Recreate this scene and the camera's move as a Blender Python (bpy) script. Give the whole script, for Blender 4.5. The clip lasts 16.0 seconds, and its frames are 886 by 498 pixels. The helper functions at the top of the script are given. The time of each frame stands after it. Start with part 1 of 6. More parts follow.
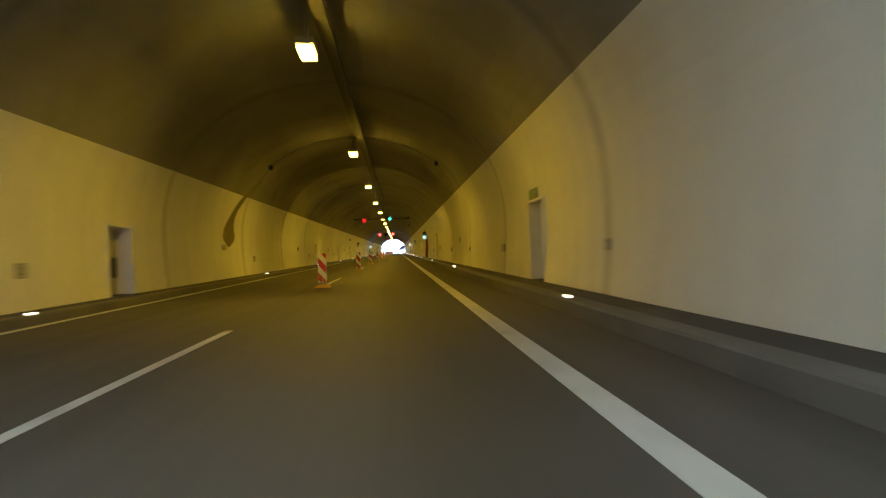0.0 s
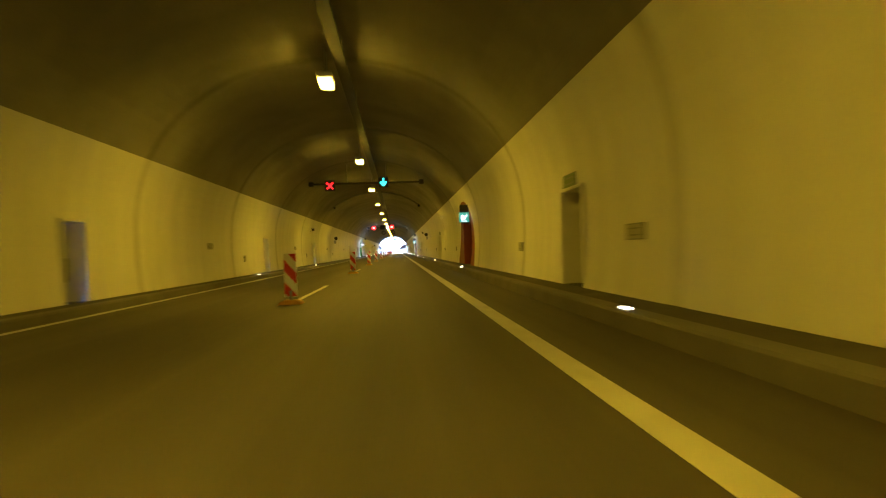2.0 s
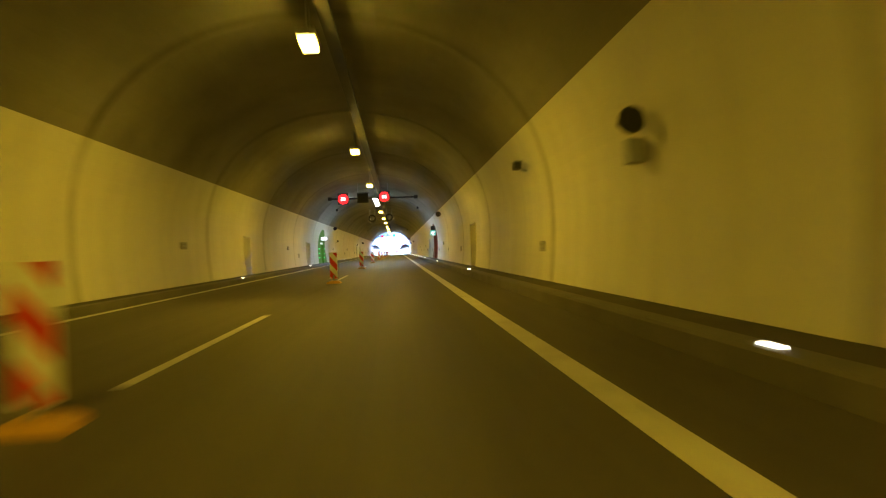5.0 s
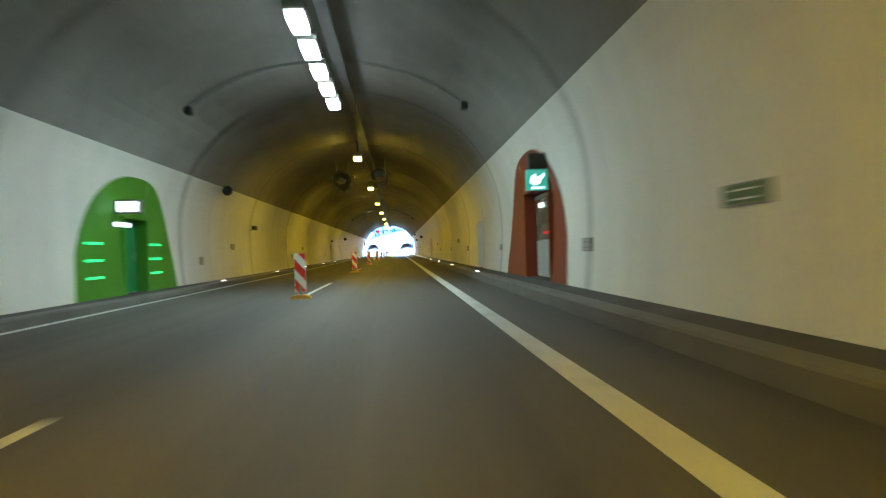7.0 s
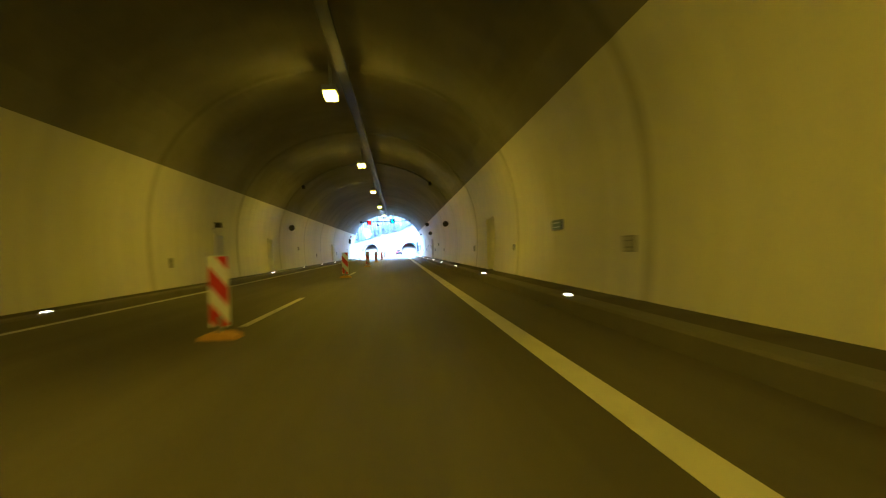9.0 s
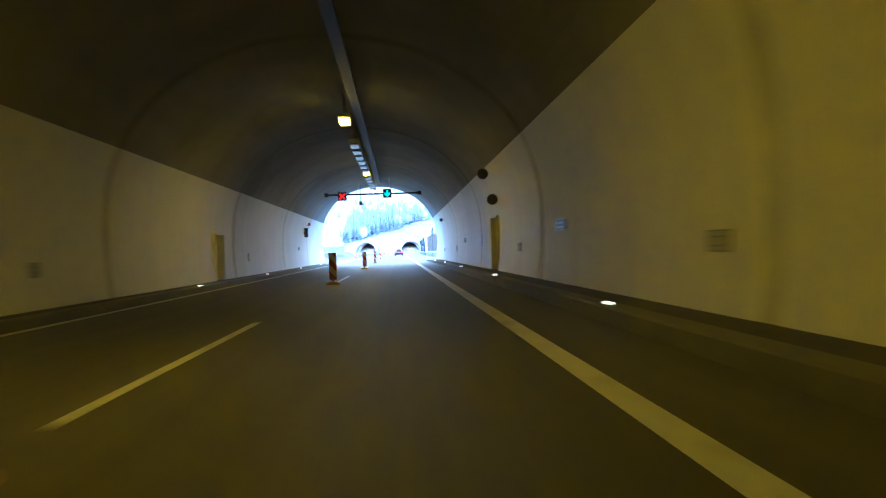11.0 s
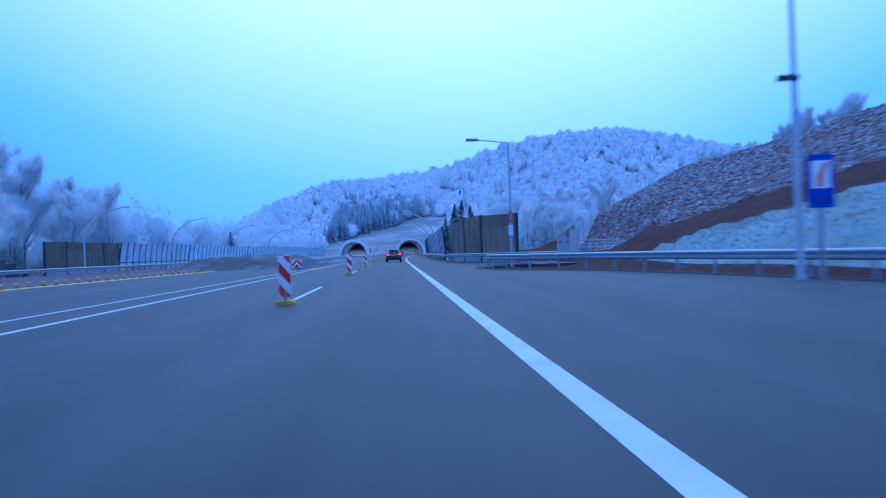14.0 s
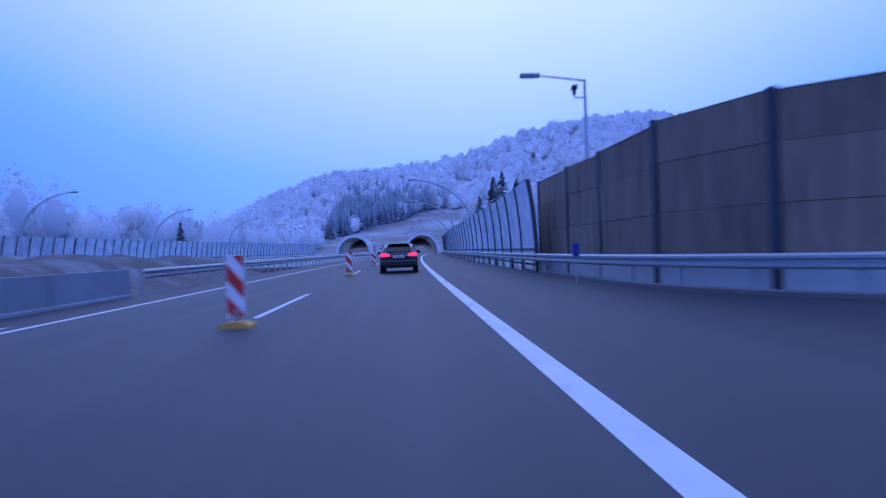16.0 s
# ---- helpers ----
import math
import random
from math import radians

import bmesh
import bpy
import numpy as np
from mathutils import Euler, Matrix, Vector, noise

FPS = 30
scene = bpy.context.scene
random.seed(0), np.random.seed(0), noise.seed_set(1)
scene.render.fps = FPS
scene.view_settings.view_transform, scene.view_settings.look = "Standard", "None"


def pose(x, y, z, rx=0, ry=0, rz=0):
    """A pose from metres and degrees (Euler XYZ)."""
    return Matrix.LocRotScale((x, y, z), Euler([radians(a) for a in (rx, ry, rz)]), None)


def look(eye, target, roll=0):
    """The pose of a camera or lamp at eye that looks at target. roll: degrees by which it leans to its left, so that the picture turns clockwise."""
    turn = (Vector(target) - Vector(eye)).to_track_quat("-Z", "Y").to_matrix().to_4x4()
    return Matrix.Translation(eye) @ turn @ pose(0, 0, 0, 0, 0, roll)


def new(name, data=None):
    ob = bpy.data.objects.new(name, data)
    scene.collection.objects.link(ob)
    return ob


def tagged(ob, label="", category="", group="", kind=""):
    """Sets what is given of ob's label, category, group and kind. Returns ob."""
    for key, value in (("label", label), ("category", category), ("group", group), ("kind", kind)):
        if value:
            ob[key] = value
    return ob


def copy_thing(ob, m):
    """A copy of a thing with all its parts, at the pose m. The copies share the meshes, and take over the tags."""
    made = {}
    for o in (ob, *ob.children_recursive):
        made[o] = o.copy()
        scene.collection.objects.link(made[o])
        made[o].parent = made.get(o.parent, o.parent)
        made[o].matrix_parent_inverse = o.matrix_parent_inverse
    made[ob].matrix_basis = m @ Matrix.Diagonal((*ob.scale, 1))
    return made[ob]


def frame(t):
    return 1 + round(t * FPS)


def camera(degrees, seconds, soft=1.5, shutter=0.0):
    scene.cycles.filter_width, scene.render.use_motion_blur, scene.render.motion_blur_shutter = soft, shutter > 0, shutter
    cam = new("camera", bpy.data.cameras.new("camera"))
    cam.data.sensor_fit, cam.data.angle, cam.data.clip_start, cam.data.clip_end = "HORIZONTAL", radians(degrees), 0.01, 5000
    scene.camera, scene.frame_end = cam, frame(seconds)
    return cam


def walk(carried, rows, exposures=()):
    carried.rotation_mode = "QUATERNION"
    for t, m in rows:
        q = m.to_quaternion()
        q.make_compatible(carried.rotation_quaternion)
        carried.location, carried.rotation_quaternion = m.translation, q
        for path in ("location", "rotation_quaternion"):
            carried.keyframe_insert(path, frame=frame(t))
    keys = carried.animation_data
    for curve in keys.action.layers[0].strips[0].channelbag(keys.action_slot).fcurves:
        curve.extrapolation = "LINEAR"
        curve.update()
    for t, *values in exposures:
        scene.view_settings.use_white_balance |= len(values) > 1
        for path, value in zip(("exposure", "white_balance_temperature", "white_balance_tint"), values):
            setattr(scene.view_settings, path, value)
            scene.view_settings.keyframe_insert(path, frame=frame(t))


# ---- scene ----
# The road runs along +y; x = 0 is the middle of the driven line, z = 0 the asphalt.
cam = camera(69.1, 16.0, soft=1.2, shutter=0.45)
# seconds, x, y, pitch, yaw
PATH = [
    (0.0, 0.06, 0.05, 0.05, -4.05), (0.5, 0.00, 11.05, 0.03, -4.02), (1.0, -0.03, 22.05, 0.02, -3.98),
    (1.5, -0.05, 33.06, 0.01, -4.00), (2.0, -0.07, 44.06, 0.00, -4.05), (2.5, -0.10, 55.06, -0.02, -4.14),
    (3.0, -0.10, 66.06, -0.03, -4.16), (3.5, -0.08, 77.06, 0.00, -4.10), (4.0, -0.07, 88.07, 0.00, -4.07),
    (5.25, -0.05, 115.7, 0.01, -4.06), (6.5, -0.02, 143.32, 0.01, -4.05), (7.0, -0.01, 154.37, 0.00, -4.02),
    (7.5, -0.01, 165.42, 0.00, -4.10), (8.0, 0.00, 176.47, -0.06, -4.00), (8.5, 0.01, 187.58, -0.02, -3.92),
    (9.0, 0.00, 198.70, 0.04, -3.90), (10.2, -0.06, 225.4, 0.04, -3.92), (11.5, -0.12, 254.27, 0.04, -3.95),
    (12.0, -0.12, 265.38, 0.00, -4.00), (12.5, -0.10, 276.30, -0.12, -4.13), (13.0, 0.00, 287.22, -0.12, -4.13),
    (13.5, 0.06, 298.14, 0.04, -4.18), (14.0, 0.12, 309.06, 0.18, -4.22), (14.5, 0.20, 319.98, -0.12, -4.04),
    (15.0, 0.22, 330.89, -0.02, -3.62), (15.5, 0.20, 341.81, -0.07, -3.48), (16.0, 0.17, 352.73, 0.00, -3.45)]
# seconds, stops, kelvin, tint
EXPOSURE = [(0.0, -0.5, 6600, 12), (0.8, -0.15, 6450, 10), (6.0, -0.15, 6450, 9), (7.0, -0.34, 6150, -3), (7.5, -0.52, 5800, -1), (8.0, -0.52, 6050, -4), (9.0, -0.76, 5850, 2), (11.5, -1.75, 5550, -1),
            (12.0, -2.12, 5650, -3), (12.5, -2.68, 5550, -4), (13.0, -3.55, 5080, -3), (13.5, -4.1, 4800, 4), (14.2, -4.68, 4320, 17), (15.0, -4.83, 4500, 32), (16.0, -4.88, 4850, 44)]
walk(cam, [(t, pose(x, y, 1.08, 90 + p, 2.0, w)) for t, x, y, p, w in PATH], EXPOSURE)

# ---- world and sun: an overcast winter dusk, brightest over the valley ahead ----
world = bpy.data.worlds.new("overcast_sky")
scene.world = world
world.use_nodes = True
wn, wl = world.node_tree.nodes, world.node_tree.links
wn.clear()
w_out, w_bg = wn.new("ShaderNodeOutputWorld"), wn.new("ShaderNodeBackground")
w_sky = wn.new("ShaderNodeTexSky")
w_sky.sky_type, w_sky.sun_disc = "NISHITA", False
w_sky.sun_elevation, w_sky.sun_rotation = radians(26), radians(197)
w_geo, w_dot, w_ramp = wn.new("ShaderNodeTexCoord"), wn.new("ShaderNodeVectorMath"), wn.new("ShaderNodeValToRGB")
w_dot.operation = "DOT_PRODUCT"
w_dot.inputs[1].default_value = (0.06, 0.57, 0.82)
wl.new(w_geo.outputs["Generated"], w_dot.inputs[0])
w_map = wn.new("ShaderNodeMapRange")
w_map.inputs["From Min"].default_value, w_map.inputs["From Max"].default_value = 0.48, 1.0
wl.new(w_dot.outputs["Value"], w_map.inputs["Value"])
wl.new(w_map.outputs["Result"], w_ramp.inputs["Fac"])
for el, (p, c) in zip([w_ramp.color_ramp.elements[0], w_ramp.color_ramp.elements[1]], ((0.0, (0.42, 1.75, 5.6, 1)), (1.0, (7.0, 10.0, 14.5, 1)))):
    el.position, el.color = p, c
for p, c in ((0.30, (1.55, 3.3, 6.85, 1)), (0.66, (5.4, 6.35, 7.5, 1))):
    w_ramp.color_ramp.elements.new(p).color = c
w_cl = wn.new("ShaderNodeTexNoise")
w_cl.inputs["Scale"].default_value, w_cl.inputs["Detail"].default_value = 1.6, 5
wl.new(w_geo.outputs["Generated"], w_cl.inputs["Vector"])
w_cm = wn.new("ShaderNodeMapRange")
w_cm.inputs["To Min"].default_value, w_cm.inputs["To Max"].default_value = 0.86, 1.14
wl.new(w_cl.outputs["Fac"], w_cm.inputs["Value"])
w_sc = wn.new("ShaderNodeVectorMath")
w_sc.operation = "SCALE"
wl.new(w_ramp.outputs["Color"], w_sc.inputs[0])
wl.new(w_cm.outputs["Result"], w_sc.inputs["Scale"])
w_mix = wn.new("ShaderNodeMix")
w_mix.data_type = "RGBA"
w_mix.inputs[0].default_value = 0.9
wl.new(w_sky.outputs["Color"], w_mix.inputs[6])
wl.new(w_sc.outputs["Vector"], w_mix.inputs[7])
wl.new(w_mix.outputs[2], w_bg.inputs["Color"])
w_bg.inputs["Strength"].default_value = 4.0
wl.new(w_bg.outputs["Background"], w_out.inputs["Surface"])

sun = new("sun", bpy.data.lights.new("sun", "SUN"))
sun.data.energy, sun.data.angle, sun.data.color = 14.0, radians(80), (0.78, 0.87, 1.0)
sun.matrix_world = look((-15, 250, 40.5), (0, 300, 15))

# ---- tunnel lamps ----
SODIUM, COLD = (1.0, 0.62, 0.03), (0.80, 1.0, 0.98)
CX = -1.85                      # middle of the tube
LAMP_Z = 5.86
sodium_y = [77.4 + 15.6 * k for k in range(-6, 12) if k not in (-5, 6)] + [266.0, 281.3, 292.6]
white_y = [167.4 + 1.8 * k for k in range(5)]
white_back_y = [-6.0 + 1.8 * k for k in range(5)]


def area_lamp(name, x, y, z, watts, colour, sx, sy):
    ob = new(name, bpy.data.lights.new(name, "AREA"))
    ob.data.shape, ob.data.size, ob.data.size_y = "RECTANGLE", sx, sy
    ob.data.energy, ob.data.color = watts, colour
    ob.matrix_world = pose(x, y, z)
    return ob


for y in sodium_y:
    area_lamp("sodium_light", CX, y, LAMP_Z - 0.24, 268, SODIUM, 0.34, 0.7)
for y in white_y + white_back_y:
    area_lamp("cold_light", CX, y, LAMP_Z - 0.24, 96, COLD, 0.34, 0.8)


# ---- materials ----
def material(name, colour, rough=0.7, metal=0.0, vary=0.25, scale=3.0, fine=60.0, bump=0.15, stretch=(1, 1, 1), second=None, mask=(0.5, 0.7),
             random_value=0.0, local=False, spec=0.5, streak=0.0, coat=0.0):
    """Base colour with a broad and a fine variation, an optional second colour in patches, and fine relief."""
    m = bpy.data.materials.new(name)
    m.use_nodes = True
    n, k = m.node_tree.nodes, m.node_tree.links
    b = n["Principled BSDF"]
    b.inputs["Roughness"].default_value, b.inputs["Metallic"].default_value = rough, metal
    b.inputs["Specular IOR Level"].default_value = spec
    b.inputs["Coat Weight"].default_value = coat
    src = n.new("ShaderNodeTexCoord").outputs["Object"] if local else n.new("ShaderNodeNewGeometry").outputs["Position"]
    mp = n.new("ShaderNodeMapping")
    mp.inputs["Scale"].default_value = stretch
    k.new(src, mp.inputs["Vector"])
    big, small = n.new("ShaderNodeTexNoise"), n.new("ShaderNodeTexNoise")
    for t, s, d in ((big, scale, 5), (small, fine, 3)):
        t.inputs["Scale"].default_value, t.inputs["Detail"].default_value, t.inputs["Roughness"].default_value = s, d, 0.6
        k.new(mp.outputs["Vector"], t.inputs["Vector"])
    add = n.new("ShaderNodeMath")
    add.operation = "MULTIPLY_ADD"
    k.new(big.outputs["Fac"], add.inputs[0])
    add.inputs[1].default_value = 0.65
    half = n.new("ShaderNodeMath")
    half.operation = "MULTIPLY"
    half.inputs[1].default_value = 0.35
    k.new(small.outputs["Fac"], half.inputs[0])
    k.new(half.outputs[0], add.inputs[2])
    rng = n.new("ShaderNodeMapRange")
    rng.inputs["From Min"].default_value, rng.inputs["From Max"].default_value = 0.3, 0.7
    rng.inputs["To Min"].default_value, rng.inputs["To Max"].default_value = 1 - vary, 1 + vary
    k.new(add.outputs[0], rng.inputs["Value"])
    value = rng.outputs["Result"]
    if random_value:
        info, rr = n.new("ShaderNodeObjectInfo"), n.new("ShaderNodeMapRange")
        rr.inputs["To Min"].default_value, rr.inputs["To Max"].default_value = 1 - random_value, 1 + random_value
        k.new(info.outputs["Random"], rr.inputs["Value"])
        mu = n.new("ShaderNodeMath")
        mu.operation = "MULTIPLY"
        k.new(value, mu.inputs[0])
        k.new(rr.outputs["Result"], mu.inputs[1])
        value = mu.outputs[0]
    col = n.new("ShaderNodeVectorMath")
    col.operation = "SCALE"
    col.inputs[0].default_value = colour
    if second:
        pt, rm, mx = n.new("ShaderNodeTexNoise"), n.new("ShaderNodeMapRange"), n.new("ShaderNodeMix")
        pt.inputs["Scale"].default_value, pt.inputs["Detail"].default_value = scale * 0.7, 6
        k.new(mp.outputs["Vector"], pt.inputs["Vector"])
        rm.inputs["From Min"].default_value, rm.inputs["From Max"].default_value = mask
        k.new(pt.outputs["Fac"], rm.inputs["Value"])
        mx.data_type = "RGBA"
        mx.inputs[6].default_value, mx.inputs[7].default_value = (*colour, 1), (*second, 1)
        k.new(rm.outputs["Result"], mx.inputs[0])
        k.new(mx.outputs[2], col.inputs[0])
    k.new(value, col.inputs["Scale"])
    last = col.outputs["Vector"]
    if streak:
        st_map, st, sr = n.new("ShaderNodeMapping"), n.new("ShaderNodeTexNoise"), n.new("ShaderNodeMapRange")
        st_map.inputs["Scale"].default_value = (1.6, 1.6, 0.09)
        k.new(src, st_map.inputs["Vector"])
        st.inputs["Scale"].default_value, st.inputs["Detail"].default_value = 1.0, 6
        k.new(st_map.outputs["Vector"], st.inputs["Vector"])
        sr.inputs["From Min"].default_value, sr.inputs["From Max"].default_value = 0.35, 0.68
        sr.inputs["To Min"].default_value, sr.inputs["To Max"].default_value = 1.0, 1 - streak
        k.new(st.outputs["Fac"], sr.inputs["Value"])
        c2 = n.new("ShaderNodeVectorMath")
        c2.operation = "SCALE"
        k.new(last, c2.inputs[0])
        k.new(sr.outputs["Result"], c2.inputs["Scale"])
        last = c2.outputs["Vector"]
    k.new(last, b.inputs["Base Color"])
    rv = n.new("ShaderNodeMapRange")
    rv.inputs["To Min"].default_value, rv.inputs["To Max"].default_value = max(0.03, rough - 0.12), min(1.0, rough + 0.12)
    k.new(small.outputs["Fac"], rv.inputs["Value"])
    k.new(rv.outputs["Result"], b.inputs["Roughness"])
    if bump:
        bp = n.new("ShaderNodeBump")
        bp.inputs["Strength"].default_value, bp.inputs["Distance"].default_value = bump, 0.02
        k.new(add.outputs[0], bp.inputs["Height"])
        k.new(bp.outputs["Normal"], b.inputs["Normal"])
    return m


def frosted(m, share, colour):
    """Let light through thin twigs and needles."""
    n, k = m.node_tree.nodes, m.node_tree.links
    tl, mx = n.new("ShaderNodeBsdfTranslucent"), n.new("ShaderNodeMixShader")
    tl.inputs["Color"].default_value = (*colour, 1)
    mx.inputs[0].default_value = share
    k.new(n["Principled BSDF"].outputs[0], mx.inputs[1])
    k.new(tl.outputs[0], mx.inputs[2])
    k.new(mx.outputs[0], n["Material Output"].inputs["Surface"])
    return m


def glowing(name, colour, strength):
    m = bpy.data.materials.new(name)
    m.use_nodes = True
    b = m.node_tree.nodes["Principled BSDF"]
    b.inputs["Base Color"].default_value = (*[min(1, c) * 0.6 for c in colour], 1)
    b.inputs["Emission Color"].default_value = (*colour, 1)
    b.inputs["Emission Strength"].default_value = strength
    return m


def clear(name, colour, rough, alpha_mix):
    """A pane: partly see-through with a glossy skin."""
    m = bpy.data.materials.new(name)
    m.use_nodes = True
    n, k = m.node_tree.nodes, m.node_tree.links
    b = n["Principled BSDF"]
    b.inputs["Base Color"].default_value, b.inputs["Roughness"].default_value = (*colour, 1), rough
    tr, mx = n.new("ShaderNodeBsdfTransparent"), n.new("ShaderNodeMixShader")
    tr.inputs["Color"].default_value = (0.86, 0.9, 0.93, 1)
    fog, geo, rg = n.new("ShaderNodeTexNoise"), n.new("ShaderNodeNewGeometry"), n.new("ShaderNodeMapRange")
    fog.inputs["Scale"].default_value, fog.inputs["Detail"].default_value = 0.9, 5
    rg.inputs["From Min"].default_value, rg.inputs["From Max"].default_value = 0.3, 0.7
    rg.inputs["To Min"].default_value, rg.inputs["To Max"].default_value = alpha_mix - 0.18, alpha_mix + 0.18
    k.new(geo.outputs["Position"], fog.inputs["Vector"])
    k.new(fog.outputs["Fac"], rg.inputs["Value"])
    k.new(rg.outputs["Result"], mx.inputs[0])
    k.new(tr.outputs[0], mx.inputs[1])
    k.new(b.outputs[0], mx.inputs[2])
    k.new(mx.outputs[0], n["Material Output"].inputs["Surface"])
    return m


M_ASPHALT = material("asphalt", (0.021, 0.0235, 0.030), 0.62, vary=0.45, scale=0.42, fine=110, bump=0.35, stretch=(2.4, 0.06, 1), second=(0.036, 0.037, 0.043), mask=(0.42, 0.62))
M_ROAD_IN = material("tunnel_asphalt", (0.070, 0.063, 0.056), 0.68, vary=0.3, scale=0.42, fine=110, bump=0.35, stretch=(2.4, 0.05, 1), second=(0.10, 0.092, 0.084), mask=(0.42, 0.62))
M_JOINT = material("joint_paint", (0.67, 0.66, 0.63), 0.8, vary=0.15, scale=1, fine=30, bump=0.2, streak=0.2)
M_VAULT_JOINT = material("joint_concrete", (0.19, 0.184, 0.176), 0.9, vary=0.2, scale=1, fine=30, bump=0.2)
M_LANE_PAINT = material("white_road_paint", (0.62, 0.62, 0.60), 0.55, vary=0.18, scale=2.5, fine=70, bump=0.2, second=(0.42, 0.42, 0.41), mask=(0.58, 0.72))
M_YELLOW_PAINT = material("yellow_road_paint", (0.85, 0.52, 0.03), 0.5, vary=0.12, scale=2, fine=60, bump=0.2)
M_KERB = material("kerb_concrete", (0.145, 0.138, 0.128), 0.85, vary=0.25, scale=1.2, fine=40, bump=0.3)
M_WALK = material("walkway_concrete", (0.058, 0.054, 0.050), 0.9, vary=0.3, scale=1.0, fine=35, bump=0.3, second=(0.085, 0.08, 0.075))
M_WALL = material("white_tunnel_paint", (0.80, 0.79, 0.755), 0.6, vary=0.08, scale=0.35, fine=25, bump=0.06, streak=0.07)
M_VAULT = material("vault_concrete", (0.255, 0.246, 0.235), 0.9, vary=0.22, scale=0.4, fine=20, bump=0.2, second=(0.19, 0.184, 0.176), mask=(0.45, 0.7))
M_PORTAL = material("portal_concrete", (0.62, 0.63, 0.64), 0.85, vary=0.12, scale=0.6, fine=30, bump=0.15, streak=0.12)
M_STEEL = material("galvanised_steel", (0.40, 0.42, 0.44), 0.55, metal=0.6, vary=0.15, scale=4, fine=50, bump=0.06)
M_DARK = material("dark_painted_metal", (0.03, 0.03, 0.032), 0.55, vary=0.2, scale=5, fine=60, bump=0.05)
M_GREY_METAL = material("grey_painted_metal", (0.25, 0.26, 0.27), 0.5, metal=0.1, vary=0.15, scale=4, fine=50, bump=0.06)
M_ALU = material("dull_aluminium", (0.55, 0.56, 0.57), 0.45, metal=0.5, vary=0.12, scale=5, fine=60, bump=0.05)
M_TIMBER = material("brown_timber_board", (0.225, 0.175, 0.125), 0.85, vary=0.3, scale=0.8, fine=18, bump=0.35, stretch=(3, 3, 0.5), second=(0.14, 0.11, 0.085), mask=(0.5, 0.7), random_value=0.14)
M_POST = material("dark_blue_grey_post", (0.050, 0.056, 0.068), 0.5, metal=0.2, vary=0.15, scale=5, fine=40, bump=0.05)
M_PANE = clear("frosted_acrylic", (0.84, 0.87, 0.92), 0.4, 0.78)
M_FROST_GRASS = material("frosty_grass", (0.27, 0.32, 0.31), 0.95, vary=0.3, scale=0.35, fine=9, bump=0.5, second=(0.19, 0.21, 0.18), mask=(0.5, 0.7))
M_EARTH = material("brown_earth", (0.078, 0.034, 0.030), 0.97, vary=0.35, scale=0.8, fine=12, bump=0.6, second=(0.085, 0.052, 0.048), mask=(0.58, 0.74), spec=0.1)
M_FROST_EARTH = material("frost_dusted_earth", (0.12, 0.066, 0.062), 0.95, vary=0.35, scale=0.8, fine=12, bump=0.6, second=(0.25, 0.235, 0.235), mask=(0.52, 0.7))
M_ROCK = material("frosted_rubble", (0.50, 0.47, 0.47), 0.95, vary=0.3, scale=3.5, fine=14, bump=0.4, second=(0.14, 0.085, 0.08), mask=(0.36, 0.60), spec=0.2)
M_HILL = material("frosty_forest_floor", (0.50, 0.52, 0.55), 0.95, vary=0.3, scale=0.05, fine=0.8, bump=0.3, second=(0.30, 0.30, 0.32))
M_FROST = frosted(material("hoarfrost_twigs", (0.90, 0.91, 0.93), 0.9, vary=0.2, scale=0.25, fine=4, bump=0.0), 0.45, (0.9, 0.92, 0.95))
# Hoarfrost white, held extra pale in place of distance haze.
M_FROST_FAR = frosted(material("hazed_hoarfrost_crowns", (0.90, 0.905, 0.92), 0.95, vary=0.16, scale=0.05, fine=0.5, bump=0.0), 0.3, (0.78, 0.81, 0.86))
M_BARK = material("dark_bark", (0.16, 0.16, 0.17), 0.9, vary=0.3, scale=4, fine=30, bump=0.3, second=(0.5, 0.52, 0.55), mask=(0.45, 0.6))
M_SOOT = material("soot_on_paint", (0.17, 0.15, 0.11), 0.8, vary=0.35, scale=1.2, fine=14, bump=0.05)
M_SPRUCE = material("frosted_spruce", (0.10, 0.13, 0.13), 0.9, vary=0.4, scale=1.5, fine=9, bump=0.0, second=(0.36, 0.39, 0.41), mask=(0.45, 0.62))
M_RED = material("red_reflective_sheet", (0.58, 0.030, 0.020), 0.35, vary=0.1, scale=6, fine=60, bump=0.03, local=True)
M_WHITE = material("white_reflective_sheet", (0.80, 0.80, 0.79), 0.35, vary=0.08, scale=6, fine=60, bump=0.03, local=True)
M_YELLOW = material("yellow_rubber_base", (0.60, 0.34, 0.06), 0.7, vary=0.25, scale=6, fine=50, bump=0.15, local=True)
M_ORANGE_WALL = material("orange_red_wall_paint", (0.22, 0.036, 0.010), 0.6, vary=0.15, scale=0.6, fine=25, bump=0.08, streak=0.1)
M_GREEN_WALL = material("green_wall_paint", (0.075, 0.265, 0.016), 0.6, vary=0.15, scale=0.6, fine=25, bump=0.08, streak=0.1)
M_GREEN_DOOR = material("green_door_paint", (0.03, 0.24, 0.07), 0.5, vary=0.12, scale=2, fine=40, bump=0.05)
M_LEAF_GREY = material("grey_door_paint", (0.38, 0.375, 0.35), 0.5, vary=0.15, scale=2, fine=40, bump=0.05, streak=0.1)
M_LEAF_OCHRE = material("ochre_door_paint", (0.36, 0.30, 0.12), 0.5, vary=0.15, scale=2, fine=40, bump=0.05, streak=0.1)
